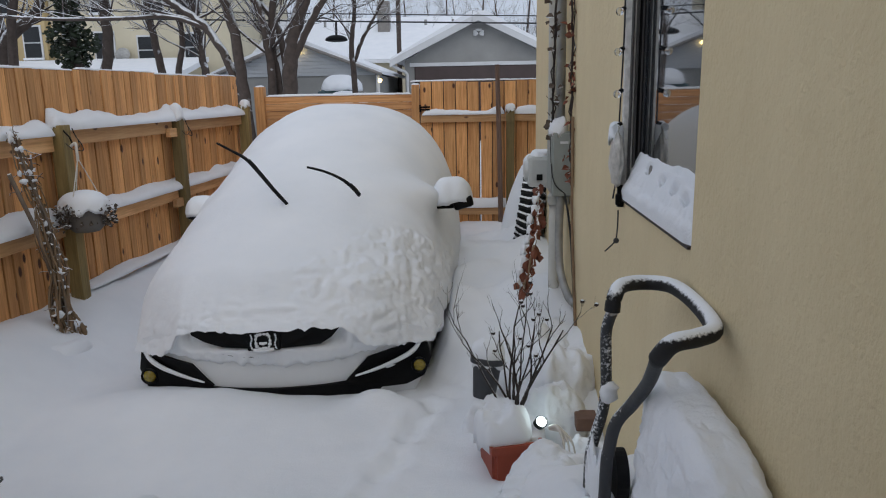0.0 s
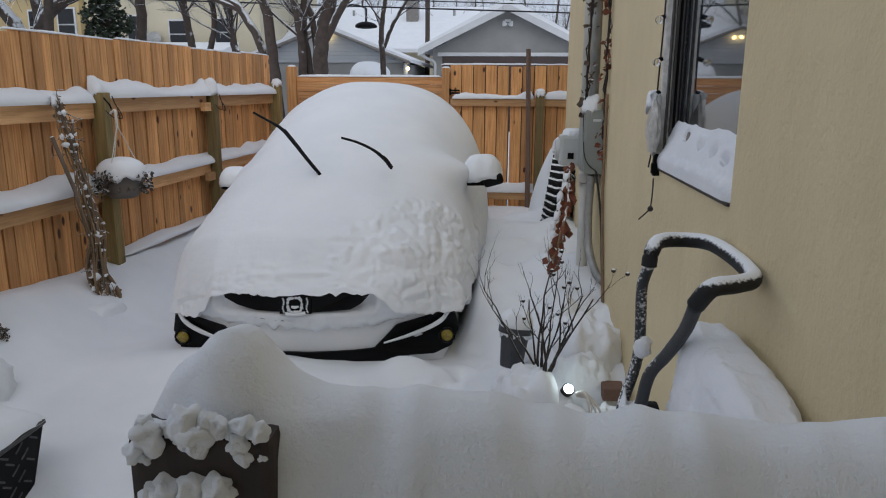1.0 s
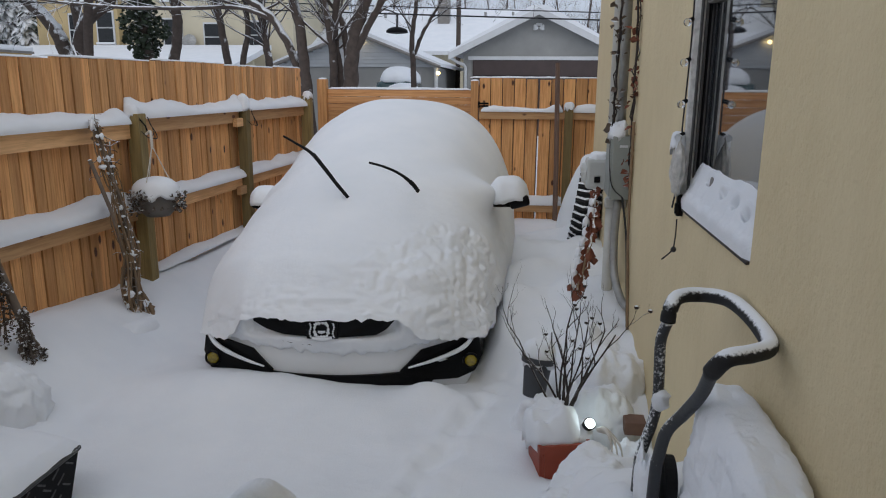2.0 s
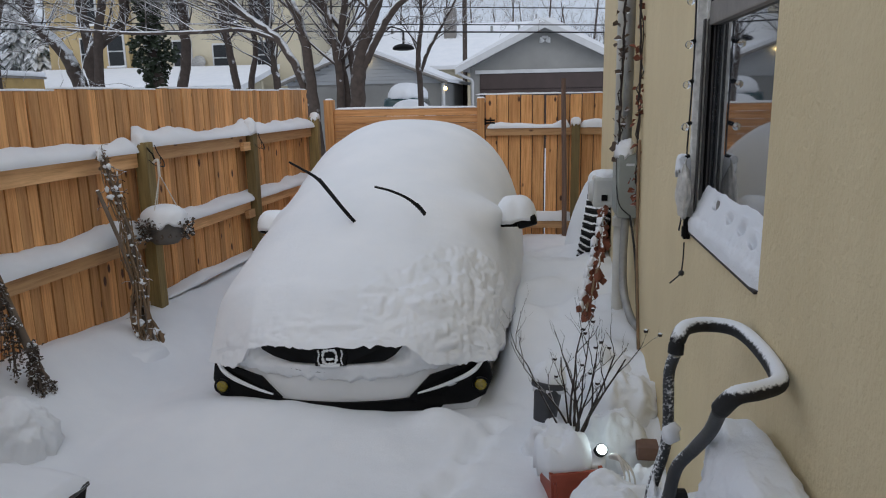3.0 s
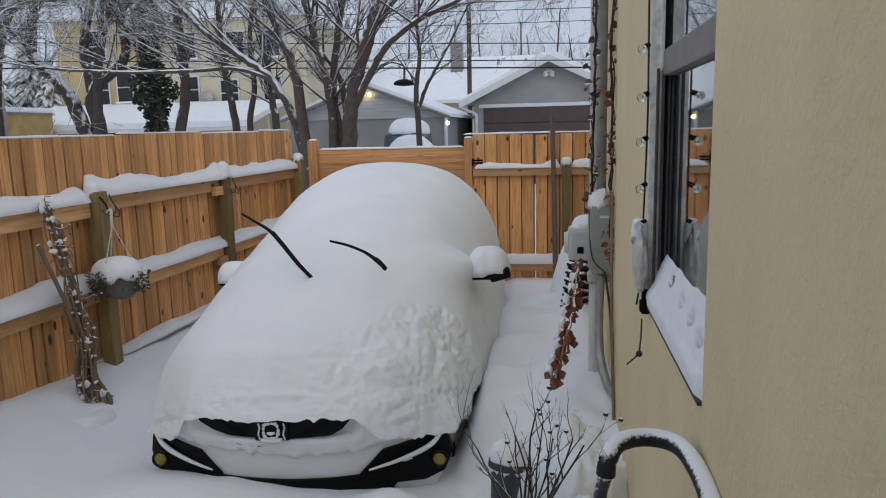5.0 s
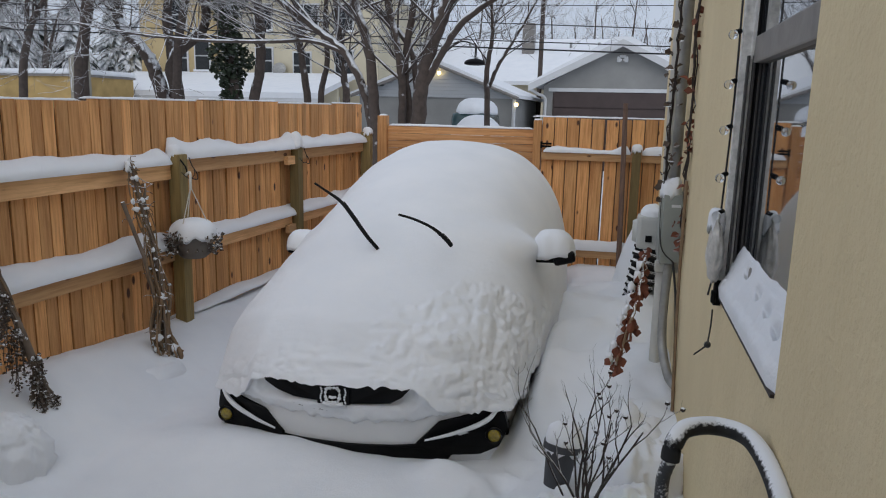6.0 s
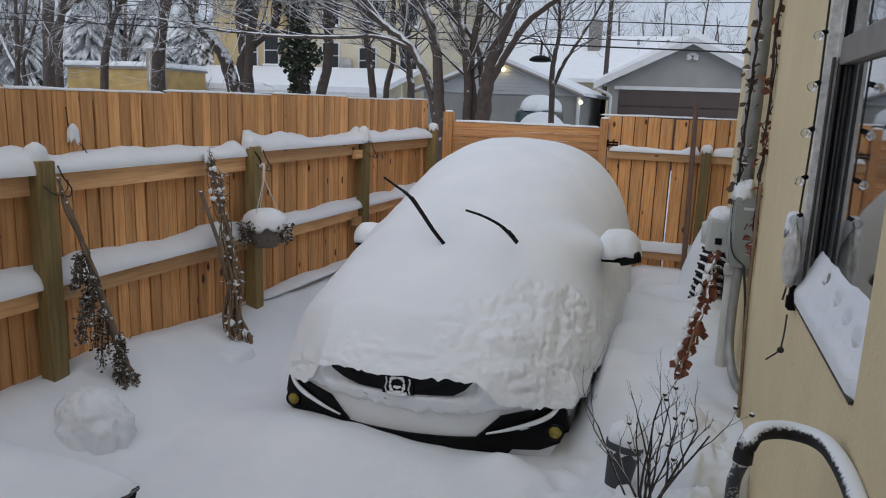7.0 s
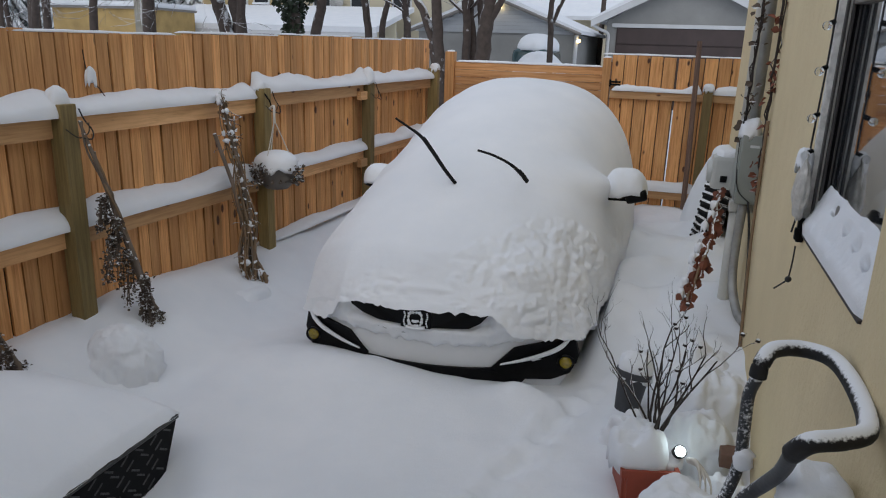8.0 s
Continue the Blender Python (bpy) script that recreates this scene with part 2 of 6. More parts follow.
def tube(bm, pts, radii, sides=8, cap=True):
    """A round tube along a line of points, with a radius at each."""
    pts = [Vector(p) for p in pts]
    if not isinstance(radii, (list, tuple)):
        radii = [radii] * len(pts)
    rings = []
    up = Vector((0.31, 0.17, 0.93))
    for i, p in enumerate(pts):
        d = (pts[min(i + 1, len(pts) - 1)] - pts[max(i - 1, 0)]).normalized()
        a = d.cross(up)
        if a.length < 0.05:
            a = d.cross(Vector((1, 0, 0)))
        a.normalize()
        b = a.cross(d)
        rings.append([bm.verts.new(p + float(radii[i]) * (math.cos(t) * a + math.sin(t) * b)) for t in [2 * math.pi * k / sides for k in range(sides)]])
    for r0, r1 in zip(rings, rings[1:]):
        for k in range(sides):
            bm.faces.new((r0[k], r1[k], r1[(k + 1) % sides], r0[(k + 1) % sides]))
    if cap and sides > 2:
        bm.faces.new(rings[0])
        bm.faces.new(rings[-1][::-1])
    return bm


def curve(pts, n=8):
    """Points along a smooth line through the given ones."""
    pts = [Vector(p) for p in pts]
    out = []
    for i in range(len(pts) - 1):
        p0, p1, p2, p3 = pts[max(i - 1, 0)], pts[i], pts[i + 1], pts[min(i + 2, len(pts) - 1)]
        for k in range(n):
            t = k / n
            out.append(0.5 * ((2 * p1) + (p2 - p0) * t + (2 * p0 - 5 * p1 + 4 * p2 - p3) * t * t + (3 * p1 - p0 - 3 * p2 + p3) * t ** 3))
    out.append(pts[-1])
    return out


def lerp_list(a, n):
    """The values of a spread over n places."""
    return [float(q) for q in np.interp(np.linspace(0, len(a) - 1, n), range(len(a)), a)]


def vn(x, y, seed=0):
    """Smooth value noise from -1 to 1 on arrays."""
    x, y = np.asarray(x, float), np.asarray(y, float)
    xi, yi = np.floor(x), np.floor(y)
    xf, yf = x - xi, y - yi
    u, w = xf * xf * (3 - 2 * xf), yf * yf * (3 - 2 * yf)

    def h(a, b):
        s = np.sin(a * 127.1 + b * 311.7 + seed * 74.7) * 43758.5453
        return (s - np.floor(s)) * 2 - 1
    return (h(xi, yi) * (1 - u) + h(xi + 1, yi) * u) * (1 - w) + (h(xi, yi + 1) * (1 - u) + h(xi + 1, yi + 1) * u) * w


def fbm(x, y, seed=0, octaves=3):
    x, y = np.asarray(x, float), np.asarray(y, float)
    out = 0.0
    for k in range(octaves):
        c, s_ = math.cos(0.6 + 1.1 * k), math.sin(0.6 + 1.1 * k)
        out = out + vn((x * c - y * s_) * 2 ** k + 7.3 * k, (x * s_ + y * c) * 2 ** k, seed + k) * 0.5 ** k
    return out


def vn3(p, f, seed=0):
    """Smooth value noise from -1 to 1 at an array of points in space, f cells to the metre."""
    q = np.asarray(p, float) * f
    i = np.floor(q)
    w = q - i
    w = w * w * (3 - 2 * w)

    def h(a, b, c):
        v = np.sin((i[..., 0] + a) * 127.1 + (i[..., 1] + b) * 311.7 + (i[..., 2] + c) * 191.3 + seed * 74.7) * 43758.5453
        return (v - np.floor(v)) * 2 - 1
    out = 0.0
    for a in (0, 1):
        for b in (0, 1):
            for c in (0, 1):
                out = out + h(a, b, c) * (w[..., 0] if a else 1 - w[..., 0]) * (w[..., 1] if b else 1 - w[..., 1]) * (w[..., 2] if c else 1 - w[..., 2])
    return out


def push(P, amount, outward=1):
    """The sheet of points P moved by amount along its own normals."""
    n = np.cross(np.gradient(P, axis=0), np.gradient(P, axis=1))
    n = n / np.maximum(np.linalg.norm(n, axis=2, keepdims=True), 1e-9)
    return P + outward * n * np.asarray(amount)[..., None]


def sst(a, b, x):
    t = np.clip((np.asarray(x, float) - a) / (b - a), 0, 1)
    return t * t * (3 - 2 * t)


def grid_mesh(name, P, mat, closed=False):
    """A smooth sheet through a rows x columns array of points."""
    r, c = P.shape[:2]
    faces = []
    for i in range(r - 1):
        for j in range(c if closed else c - 1):
            j2 = (j + 1) % c
            faces.append((i * c + j, i * c + j2, (i + 1) * c + j2, (i + 1) * c + j))
    me = bpy.data.meshes.new(name)
    me.from_pydata(P.reshape(-1, 3).tolist(), [], faces)
    me.materials.append(mat)
    me.polygons.foreach_set("use_smooth", [True] * len(me.polygons))
    return me


def snow_heap(name, rx, ry, h, label, m, seed=0, lump=0.12, mat=None, square=2.4, droop=0.03, power=0.75, crumb=0.0):
    """A rounded cap of lying snow, flat underneath, with an uneven rim."""
    nr, na = (18, 48) if not crumb else (34, 96)
    P = np.zeros((nr + 2, na, 3))
    for i in range(nr + 1):
        q = i / nr
        for j in range(na):
            a = 2 * math.pi * j / na
            ca, sa = math.cos(a), math.sin(a)
            k = (abs(ca) ** square + abs(sa) ** square) ** (-1 / square)
            f = math.sin(q * math.pi / 2)
            wob = 1 + 0.07 * float(vn(ca * 2.1 + 5, sa * 2.1 + seed, seed)) + 0.025 * float(vn(ca * 9 + 5, sa * 9 + q * 7, seed + 1))
            x, y = rx * k * f * ca * wob, ry * k * f * sa * wob
            z = h * max(0.0, math.cos(q * math.pi / 2)) ** power * (1 + 0.6 * lump * float(fbm(x * 1.6 / rx, y * 1.6 / ry, seed + 3))) + 0.012 * lump / 0.12 * float(np.abs(fbm(x * 11, y * 11 + q * 2, seed + 5))) * q * min(1.0, h / 0.12)
            P[i, j] = (x, y, z - droop * q ** 6 * (1 + float(vn(a * 3, seed, seed + 9)) * 0.8))
    if crumb:
        W = P + np.array(m.translation)
        P[:nr + 1] = push(P, crumb * (np.abs(vn3(W, 11, seed)) * 2 + np.abs(vn3(W, 24, seed + 1)) + 0.5 * vn3(W, 45, seed + 2) - 0.8) * np.linspace(0.3, 1.0, nr + 2)[:, None])[:nr + 1]
    P[nr + 1, :, :2] = P[nr, :, :2] * 0.7
    P[nr + 1, :, 2] = 0.0
    ob = new(name, grid_mesh(name, P, mat or M_snow, True))
    ob.matrix_basis = m
    return tagged(ob, label, "snow", kind="stuff")


def snow_ridge(name, p0, p1, width, height, label, seed=0, step=0.04, peaks=(), grow=0.0, soft_end=0.05, bank=False):
    """A long ridge of snow lying on a rail from p0 to p1; peaks are (share of the length, extra height, spread)."""
    p0, p1 = Vector(p0), Vector(p1)
    d = p1 - p0
    ln = d.length
    d.normalize()
    side = Vector((d.y, -d.x, 0)).normalized()
    n = max(6, int(ln / step))
    prof = [(-0.5, -0.012), (-0.54, 0.12), (-0.47, 0.5), (-0.33, 0.82), (-0.1, 0.98), (0.12, 1.0), (0.34, 0.86), (0.48, 0.52), (0.54, 0.12), (0.5, -0.012)]
    fine = 0.35 if bank else 1.0
    if bank:  # drifted up against the boards behind, thin at the rail's outer edge
        prof = [(-0.5, -0.012), (-0.5, 0.5), (-0.49, 0.97), (-0.40, 1.0), (-0.2, 0.90), (0.05, 0.76), (0.28, 0.60), (0.44, 0.40), (0.53, 0.14), (0.50, -0.012)]
    P = np.zeros((n + 1, len(prof), 3))
    for i in range(n + 1):
        s = i / n
        hh = height * (1 + 0.28 * float(fbm(s * ln * 2.3, seed, seed)) + fine * (0.10 * float(vn(s * ln * 14, 3, seed)) + 0.07 * float(vn(s * ln * 41, 7, seed))))
        hh += sum(e * math.exp(-((s - c) * ln / w) ** 2) for c, e, w in peaks)
        ww = width * (1 + 0.16 * float(fbm(s * ln * 3.1, seed + 5.5, seed + 2)))
        ww *= 1 + grow * sum(math.exp(-((s - c) * ln / w) ** 2) for c, e, w in peaks)
        ends = min(1.0, min(s, 1 - s) * ln / soft_end)
        hh, ww = hh * (0.3 + 0.7 * math.sqrt(ends * (2 - ends))), ww * (0.7 + 0.3 * math.sqrt(ends * (2 - ends)))
        for j, (a, b) in enumerate(prof):
            q = p0 + d * (s * ln) + side * (a * ww)
            q = q + side * (0.05 * fine * ww * float(vn(s * ln * 33, j * 1.7, seed + 4)))
            P[i, j] = (q.x, q.y, q.z + b * hh * (1 + 0.05 * fine * float(vn(s * ln * 27, j * 2.3, seed + 6))))
    return tagged(new(name, grid_mesh(name, P, M_snow)), label, "snow", kind="stuff")


# ---- ground ----
DENTS = [(0.78, 4.21), (0.79, 4.50), (0.64, 3.81), (0.60, 3.66), (0.56, 3.44), (0.50, 3.32), (0.47, 3.12), (0.70, 3.98), (0.40, 2.95)]


def ground_z(x, y):
    x, y = np.asarray(x, float), np.asarray(y, float)
    z = 0.37 + 0.035 * fbm(x * 0.7, y * 0.7, 4) + 0.010 * fbm(x * 4, y * 4, 8)
    bank = np.interp(y, [2.0, 3.2, 4.0, 4.6, 5.0, 7.0, 8.8], [.28, .32, .385, .345, .315, .325, .28])
    z = z + bank * sst(-1.35, -2.05, x) * sst(-3.2, -2.6, x) * (1.0 + 0.06 * vn(y * 1.3, x * 0, 3)) * sst(10, 9, y)
    a = np.interp(y, [0, 1.6, 2.2, 2.7, 3.05, 3.35, 3.65, 3.95, 4.3, 4.7, 5.2, 6.2, 6.8, 7.6, 9], [.42, .52, .5, .36, .20, -.05, .10, .27, .30, .28, .36, .42, .44, .22, .06])
    lane = sst(4.35, 4.75, y)
    z = z + 0.10 * np.exp(-((x - 1.40) / 0.13) ** 2 - ((y - 6.75) / 0.45) ** 2)
    z = z + a * ((1 - lane) * sst(0.85, 1.25, x) + lane * sst(0.62, 0.80, x)) * sst(2.3, 1.8, x) * (1 + 0.2 * fbm(x * 2.6, y * 2.6, 21))
    lump = sst(0.95, 1.2, x) * sst(2.3, 1.8, x) * sst(3.5, 3.8, y) * sst(5.6, 4.8, y)
    z = z + lump * 0.05 * np.abs(vn(x * 5, y * 5, 12))
    z = z + 0.10 * np.exp(-((x - 0.42) / 0.17) ** 2 - ((y - 3.97) / 0.13) ** 2)
    z = z + 0.05 * np.exp(-((x + 0.55) / 0.4) ** 2 - ((y - 3.9) / 0.2) ** 2)
    z = z + 0.055 * np.exp(-((y - 3.95) / 0.42) ** 2) * sst(-1.6, -1.2, x) * sst(1.15, 0.8, x) + 0.03 * np.exp(-((x + 0.85) / 0.4) ** 2 - ((y - 4.0) / 0.3) ** 2)
    z = z + 0.10 * sst(7.9, 8.9, y) * sst(9.4, 9.1, y) * sst(-2, -1.6, x) * sst(2.2, 1.4, x)
    z = z - 0.09 * np.exp(-((x + 0.86) / 0.14) ** 2) * sst(2.95, 2.7, y)
    for dx, dy in DENTS:
        r2 = ((x - dx) / 0.058) ** 2 + ((y - dy) / 0.085) ** 2 + 0.5 * vn(x * 23, y * 23, 14)
        r2 = np.maximum(r2, 0)
        z = z - 0.042 * np.exp(-r2 ** 1.5) + 0.012 * np.exp(-(np.sqrt(r2) - 1.6) ** 2 * 4)
    return z


def gz(x, y):
    return float(ground_z(x, y))


def axis(*runs):
    return np.unique(np.concatenate([np.arange(a, b, s) for a, b, s in runs]).round(4))


gx = axis((-2000, -200, 450), (-200, -20, 15), (-20, -2.4, 0.6), (-2.4, 1.8, 0.035), (1.8, 20, 0.6), (20, 200, 15), (200, 2001, 450))
gy = axis((-2000, -200, 450), (-200, -10, 15), (-10, 1.2, 0.4), (1.2, 5.4, 0.035), (5.4, 9.4, 0.08), (9.4, 40, 0.6), (40, 200, 10), (200, 2001, 450))
GX, GY = np.meshgrid(gx, gy)
ground = new("ground", grid_mesh("ground", np.dstack([GX, GY, ground_z(GX, GY)]), M_snow))
tagged(ground, "deep smooth snow covering the yard ground", "snow", kind="structure")

# ---- house wall with its window ----
WX, WT = 1.545, 0.28
WY0, WY1, WZ0, WZ1 = 2.41, 3.38, 1.618, 3.15
END = 7.75
wall = bmesh.new()
for y0, y1, z0, z1 in ((-3.0, WY0, -0.2, 4.3), (WY1, END, -0.2, 4.3), (WY0, WY1, -0.2, WZ0), (WY0, WY1, WZ1, 4.3)):
    box(wall, WX, WX + WT, y0, y1, z0, z1)
bmesh.ops.remove_doubles(wall, verts=wall.verts, dist=0.0005)
solid("wall_east", wall, M_stucco, "cream painted stucco house wall with window", "wall", kind="structure")
solid("wall_end", boxed(WX + 0.02, 9, END - 0.3, END - 0.01, -0.2, 4.3), M_stucco, "cream stucco end wall of the house", "wall", kind="structure")
solid("wall_back", boxed(-3.2, 9, -3.3, -3.0, -0.2, 3.4), M_stucco, "cream stucco wall behind the porch", "wall", kind="structure")
solid("roof_slab", boxed(1.5, 9.2, -3.3, END + 0.1, 4.3, 4.45), M_whitetrim, "white painted eaves of the house", "roof", kind="structure")

# unseen slab added overhead to cut the skylight on the rail and near wall
solid("porch_ceiling", boxed(-1.9, WX - 0.01, -3.0, 0.30, 3.25, 3.4), M_whitetrim, "unseen white slab added overhead to shade the porch end", "ceiling", kind="structure")

win = thing("window_1", "grey double-hung window set deep in the stucco wall", "window", kind="structure")
FX = 1.574
jamb = bmesh.new()
for i in range(2):
    box(jamb, WX - 0.012 + i * 0.03, FX + 0.01, WY1 - 0.032 - i * 0.010, WY1 - 0.002, WZ0 + 0.05, WZ1 - 0.002, 0.004)
ribs = bmesh.new()
for k in range(3):
    box(ribs, WX + 0.006 + 0.018 * k, WX + 0.014 + 0.018 * k, WY1 - 0.064 - 0.002 * k, WY1 - 0.04, WZ0 + 0.05, 2.44, 0.002)
part("window_casing", jamb, M_trim, win, "flaking weathered white casing")
part("sash_track", ribs, M_darkframe, win, "dark grey ribbed sash track")
part("window_casing", boxed(WX + 0.04, FX + 0.06, WY0 + 0.002, WY0 + 0.03, WZ0 + 0.05, WZ1 - 0.002, bev=0.004), M_trim, win)
fr = bmesh.new()
for k in range(4):
    box(fr, FX + 0.010 * k, FX + 0.012 + 0.010 * k, WY1 - 0.058 - 0.009 * k, WY1 - 0.046 - 0.004 * k, WZ0 + 0.06, WZ1 - 0.01, 0.002)
part("window_frame", fr, M_black, win, "dark ribbed sash track")
part("meeting_rail", boxed(FX - 0.005, FX + 0.06, WY0 + 0.03, WY1 - 0.06, 2.415, 2.50, bev=0.006), M_frame, win)
part("bottom_rail", boxed(FX + 0.012, FX + 0.055, WY0 + 0.03, WY1 - 0.07, WZ0 + 0.10, WZ0 + 0.165, bev=0.006), M_frame, win)
part("pane", boxed(FX + 0.022, FX + 0.028, WY0 + 0.03, WY1 - 0.075, WZ0 + 0.15, 2.43), M_pane, win)
part("pane", boxed(FX + 0.012, FX + 0.018, WY0 + 0.03, WY1 - 0.06, 2.48, WZ1 - 0.01), M_pane, win)
# black sheet added across the opening in place of the unlit room
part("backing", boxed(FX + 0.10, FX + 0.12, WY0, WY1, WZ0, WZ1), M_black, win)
part("apron", boxed(FX + 0.026, FX + 0.05, WY0 + 0.001, WY1 - 0.06, WZ0 + 0.002, WZ0 + 0.10), M_trim, win)
part("window_sill", boxed(WX - 0.010, FX + 0.06, WY0 + 0.003, WY1 - 0.003, WZ0 - 0.008, WZ0 + 0.002, bev=0.002), M_darkwood, win, "dark sill under the snow")
SN_U, SN_V = 150, 44
sn = np.zeros((SN_U, SN_V, 3))
for i in range(SN_U):
    y = WY0 + 0.001 + (WY1 - WY0 - 0.05) * i / (SN_U - 1)
    for j in range(SN_V):
        q = j / (SN_V - 1)
        lip = 0.010 * float(vn(y * 24, 1, 2)) + 0.006 * float(vn(y * 70, 4, 2))
        e_ = float(sst(0.0, 0.06, y - WY0))
        x = WX + 0.003 - e_ * (0.012 + 0.010 * math.sin(min(1.0, q * 6) * math.pi)) * (1 - q) + q * (FX + 0.021 - WX)
        z = WZ0 + 0.006 + (0.030 + lip * e_ * (1 - q) ** 2) * min(1.0, q * 7) ** 0.5 + 0.155 * q ** 0.85 + 0.013 * float(fbm(y * 5, q * 1.2, 5)) * min(1, q * 3) + 0.004 * float(fbm(y * 30, q * 5, 6)) * (1 - q)
        for dy, dq, a_ in ((2.70, .50, 1.0), (2.86, .56, .75), (3.08, .66, 1.1), (2.56, .42, .9)):
            r2 = ((y - dy) / 0.034) ** 2 + ((q - dq) / 0.085) ** 2
            z -= 0.052 * a_ * math.exp(-r2 ** 2)
            x += 0.026 * a_ * math.exp(-r2 ** 2)
            z += 0.012 * a_ * math.exp(-((y - dy) / 0.05) ** 2 - ((q - dq - 0.16) / 0.07) ** 2)
        sn[i, j] = (x, y, z if j else WZ0 - 0.002)
tagged(new("sill_snow", grid_mesh("sill_snow", sn, M_snow)), "pitted snow lying on the window sill", "snow", kind="stuff")

# ---- left fence ----
FD = Vector((0.07 / 1.83, 1, 0)).normalized()
FN = Vector((FD.y, -FD.x, 0))
F0 = Vector((-1.981, 3.574, 0))


def fence_pt(s, off, z):
    """A point s metres along the fence from the first post's corner, off metres towards the yard."""
    p = F0 + FD * s + FN * off
    return Vector((p.x, p.y, z))


FM = Matrix.Translation(F0) @ Matrix(((FN.x, FD.x, 0, 0), (FN.y, FD.y, 0, 0), (0, 0, 1, 0), (0, 0, 0, 1)))
S0, S1 = -3.2, 5.47
fence = thing("fence", "tall cedar board fence with treated posts and snowy rails", "fence", kind="structure")
for s in (-1.83, 0.0, 1.83, 3.66):
    part("post", boxed(-0.095, 0.0, s - 0.10, s, 0.1, 1.885, bev=0.006), M_post, fence, "greenish treated wooden post", m=FM)
for z0, z1 in ((1.735, 1.845), (1.10, 1.205), (0.58, 0.66)):
    for a, b in ((S0, -0.06), (-0.04, 1.77), (1.79, 3.60), (3.62, S1)):
        if z0 < 1 and a < 1.7:
            continue
        drop = 0.03 if z0 > 1.5 and a < 1.7 else 0.0
        part("rail", boxed(-0.135, -0.075, a, b, z0 - drop, z1 - drop, bev=0.004), M_rail, fence, m=FM)
part("cleat", boxed(-0.075, -0.03, 3.42, 3.56, 1.70, 1.78, bev=0.004), M_rail, fence, m=FM)
part("cleat", boxed(-0.075, -0.03, 3.42, 3.56, 1.04, 1.12, bev=0.004), M_rail, fence, m=FM)
rng = random.Random(3)
def fence_top(s):
    return 2.256 + 0.007 * s + 0.010 * math.sin(int((s + 10) / 1.22) * 2.1)


# dark sheet added behind the pickets; its colour stands in for shade between them
part("backing_boards", boxed(-0.178, -0.168, S0, S1 - 0.02, 0.15, 2.20), M_darkwood, fence, "added dark sheet that puts shade into the board gaps", m=FM)
board_meshes, picket_meshes = [], []
for k in range(6):
    board_meshes.append(mesh_of(boxed(-0.009, 0.009, 0.0045, 0.135, 0, 2.1, bev=0.004), "board", M_cedar))
    picket_meshes.append(mesh_of(boxed(-0.009, 0.009, 0.003, 0.0895 - 0.0012 * k, 0, 2.1, bev=0.003), "picket", M_cedar))
s, k = S0, 0
while s < S1 - 0.05:
    top = fence_top(s)
    b = new("board", picket_meshes[k % 6])
    b.matrix_basis = FM @ Matrix.Translation((-0.148 + rng.uniform(-0.006, 0.006), s + rng.uniform(0, 0.003), 0.15)) @ pose(0, 0, 0, rng.uniform(-.12, .12), 0, 0) @ Matrix.Diagonal((1, 1, (top - 0.15 + rng.uniform(-.004, .004)) / 2.1, 1))
    b.parent = fence
    s += 0.0925
    k += 1
for k in range(5, 13):
    a, b = max(S0, k * 1.22 - 10), min(S1, (k + 1) * 1.22 - 10)
    if b - a > 0.1:
        tagged(snow_ridge("fence_top_snow", fence_pt(a, -0.148, fence_top((a + b) / 2 - 0.3) - 0.002), fence_pt(b, -0.148, fence_top((a + b) / 2 + 0.3) - 0.002), 0.024, 0.014, "", 2 + k), "thin line of snow along the fence top")
tagged(snow_ridge("rail_snow", fence_pt(S0, -0.086, 1.815), fence_pt(1.72, -0.086, 1.815), 0.118, 0.092, "", 5, peaks=((.62, .06, .16), (.985, .03, .12)), bank=True), "thick ridge of snow on the upper fence rail")
tagged(snow_ridge("rail_snow", fence_pt(1.74, -0.086, 1.845), fence_pt(S1, -0.086, 1.845), 0.118, 0.105, "", 9, peaks=((.02, .03, .12), (.50, .05, .10)), bank=True), "thick ridge of snow on the upper fence rail")
tagged(snow_ridge("rail_snow", fence_pt(S0, -0.086, 1.205), fence_pt(1.74, -0.086, 1.205), 0.118, 0.125, "", 15, bank=True), "thick ridge of snow on the lower fence rail")
tagged(snow_ridge("rail_snow", fence_pt(1.84, -0.086, 1.205), fence_pt(S1, -0.086, 1.205), 0.118, 0.105, "", 19, bank=True), "thick ridge of snow on the lower fence rail")
tagged(snow_ridge("rail_snow", fence_pt(1.9, -0.080, 0.66), fence_pt(S1, -0.080, 0.66), 0.125, 0.045, "", 22, bank=True), "ridge of snow on the lowest fence rail")
tagged(snow_heap("post_snow", 0.065, 0.065, 0.12, "peaked cap of snow on a fence post", Matrix.Translation(fence_pt(3.61, -0.05, 1.883)), 4), "peaked cap of snow on a fence post")
for s in (0.0, 1.83):
    snow_heap("post_snow", 0.055, 0.06, 0.07 if s else 0.09, "cap of snow behind the top of a fence post", Matrix.Translation(fence_pt(s - 0.05, -0.075, 1.883)), 4 + int(s))

# ---- back fence and gate ----
BY = 9.10
gate = thing("gate", "closed cedar gate of horizontal boards", "gate", kind="structure")
gate_board = mesh_of(boxed(-1.585, 0.185, BY - 0.012, BY + 0.012, 0.0, 0.084, bev=0.004), "gate_board", M_gateboard)
for k in range(20):
    g = new("board", gate_board)
    g.matrix_basis = Matrix.Translation((0, 0.004 * (k % 2), 0.30 + 0.0875 * k))
    g.parent = gate
part("frame_stile", boxed(-1.70, -1.585, BY - 0.06, BY + 0.05, 0.2, 2.165, bev=0.006), M_cedar, gate)
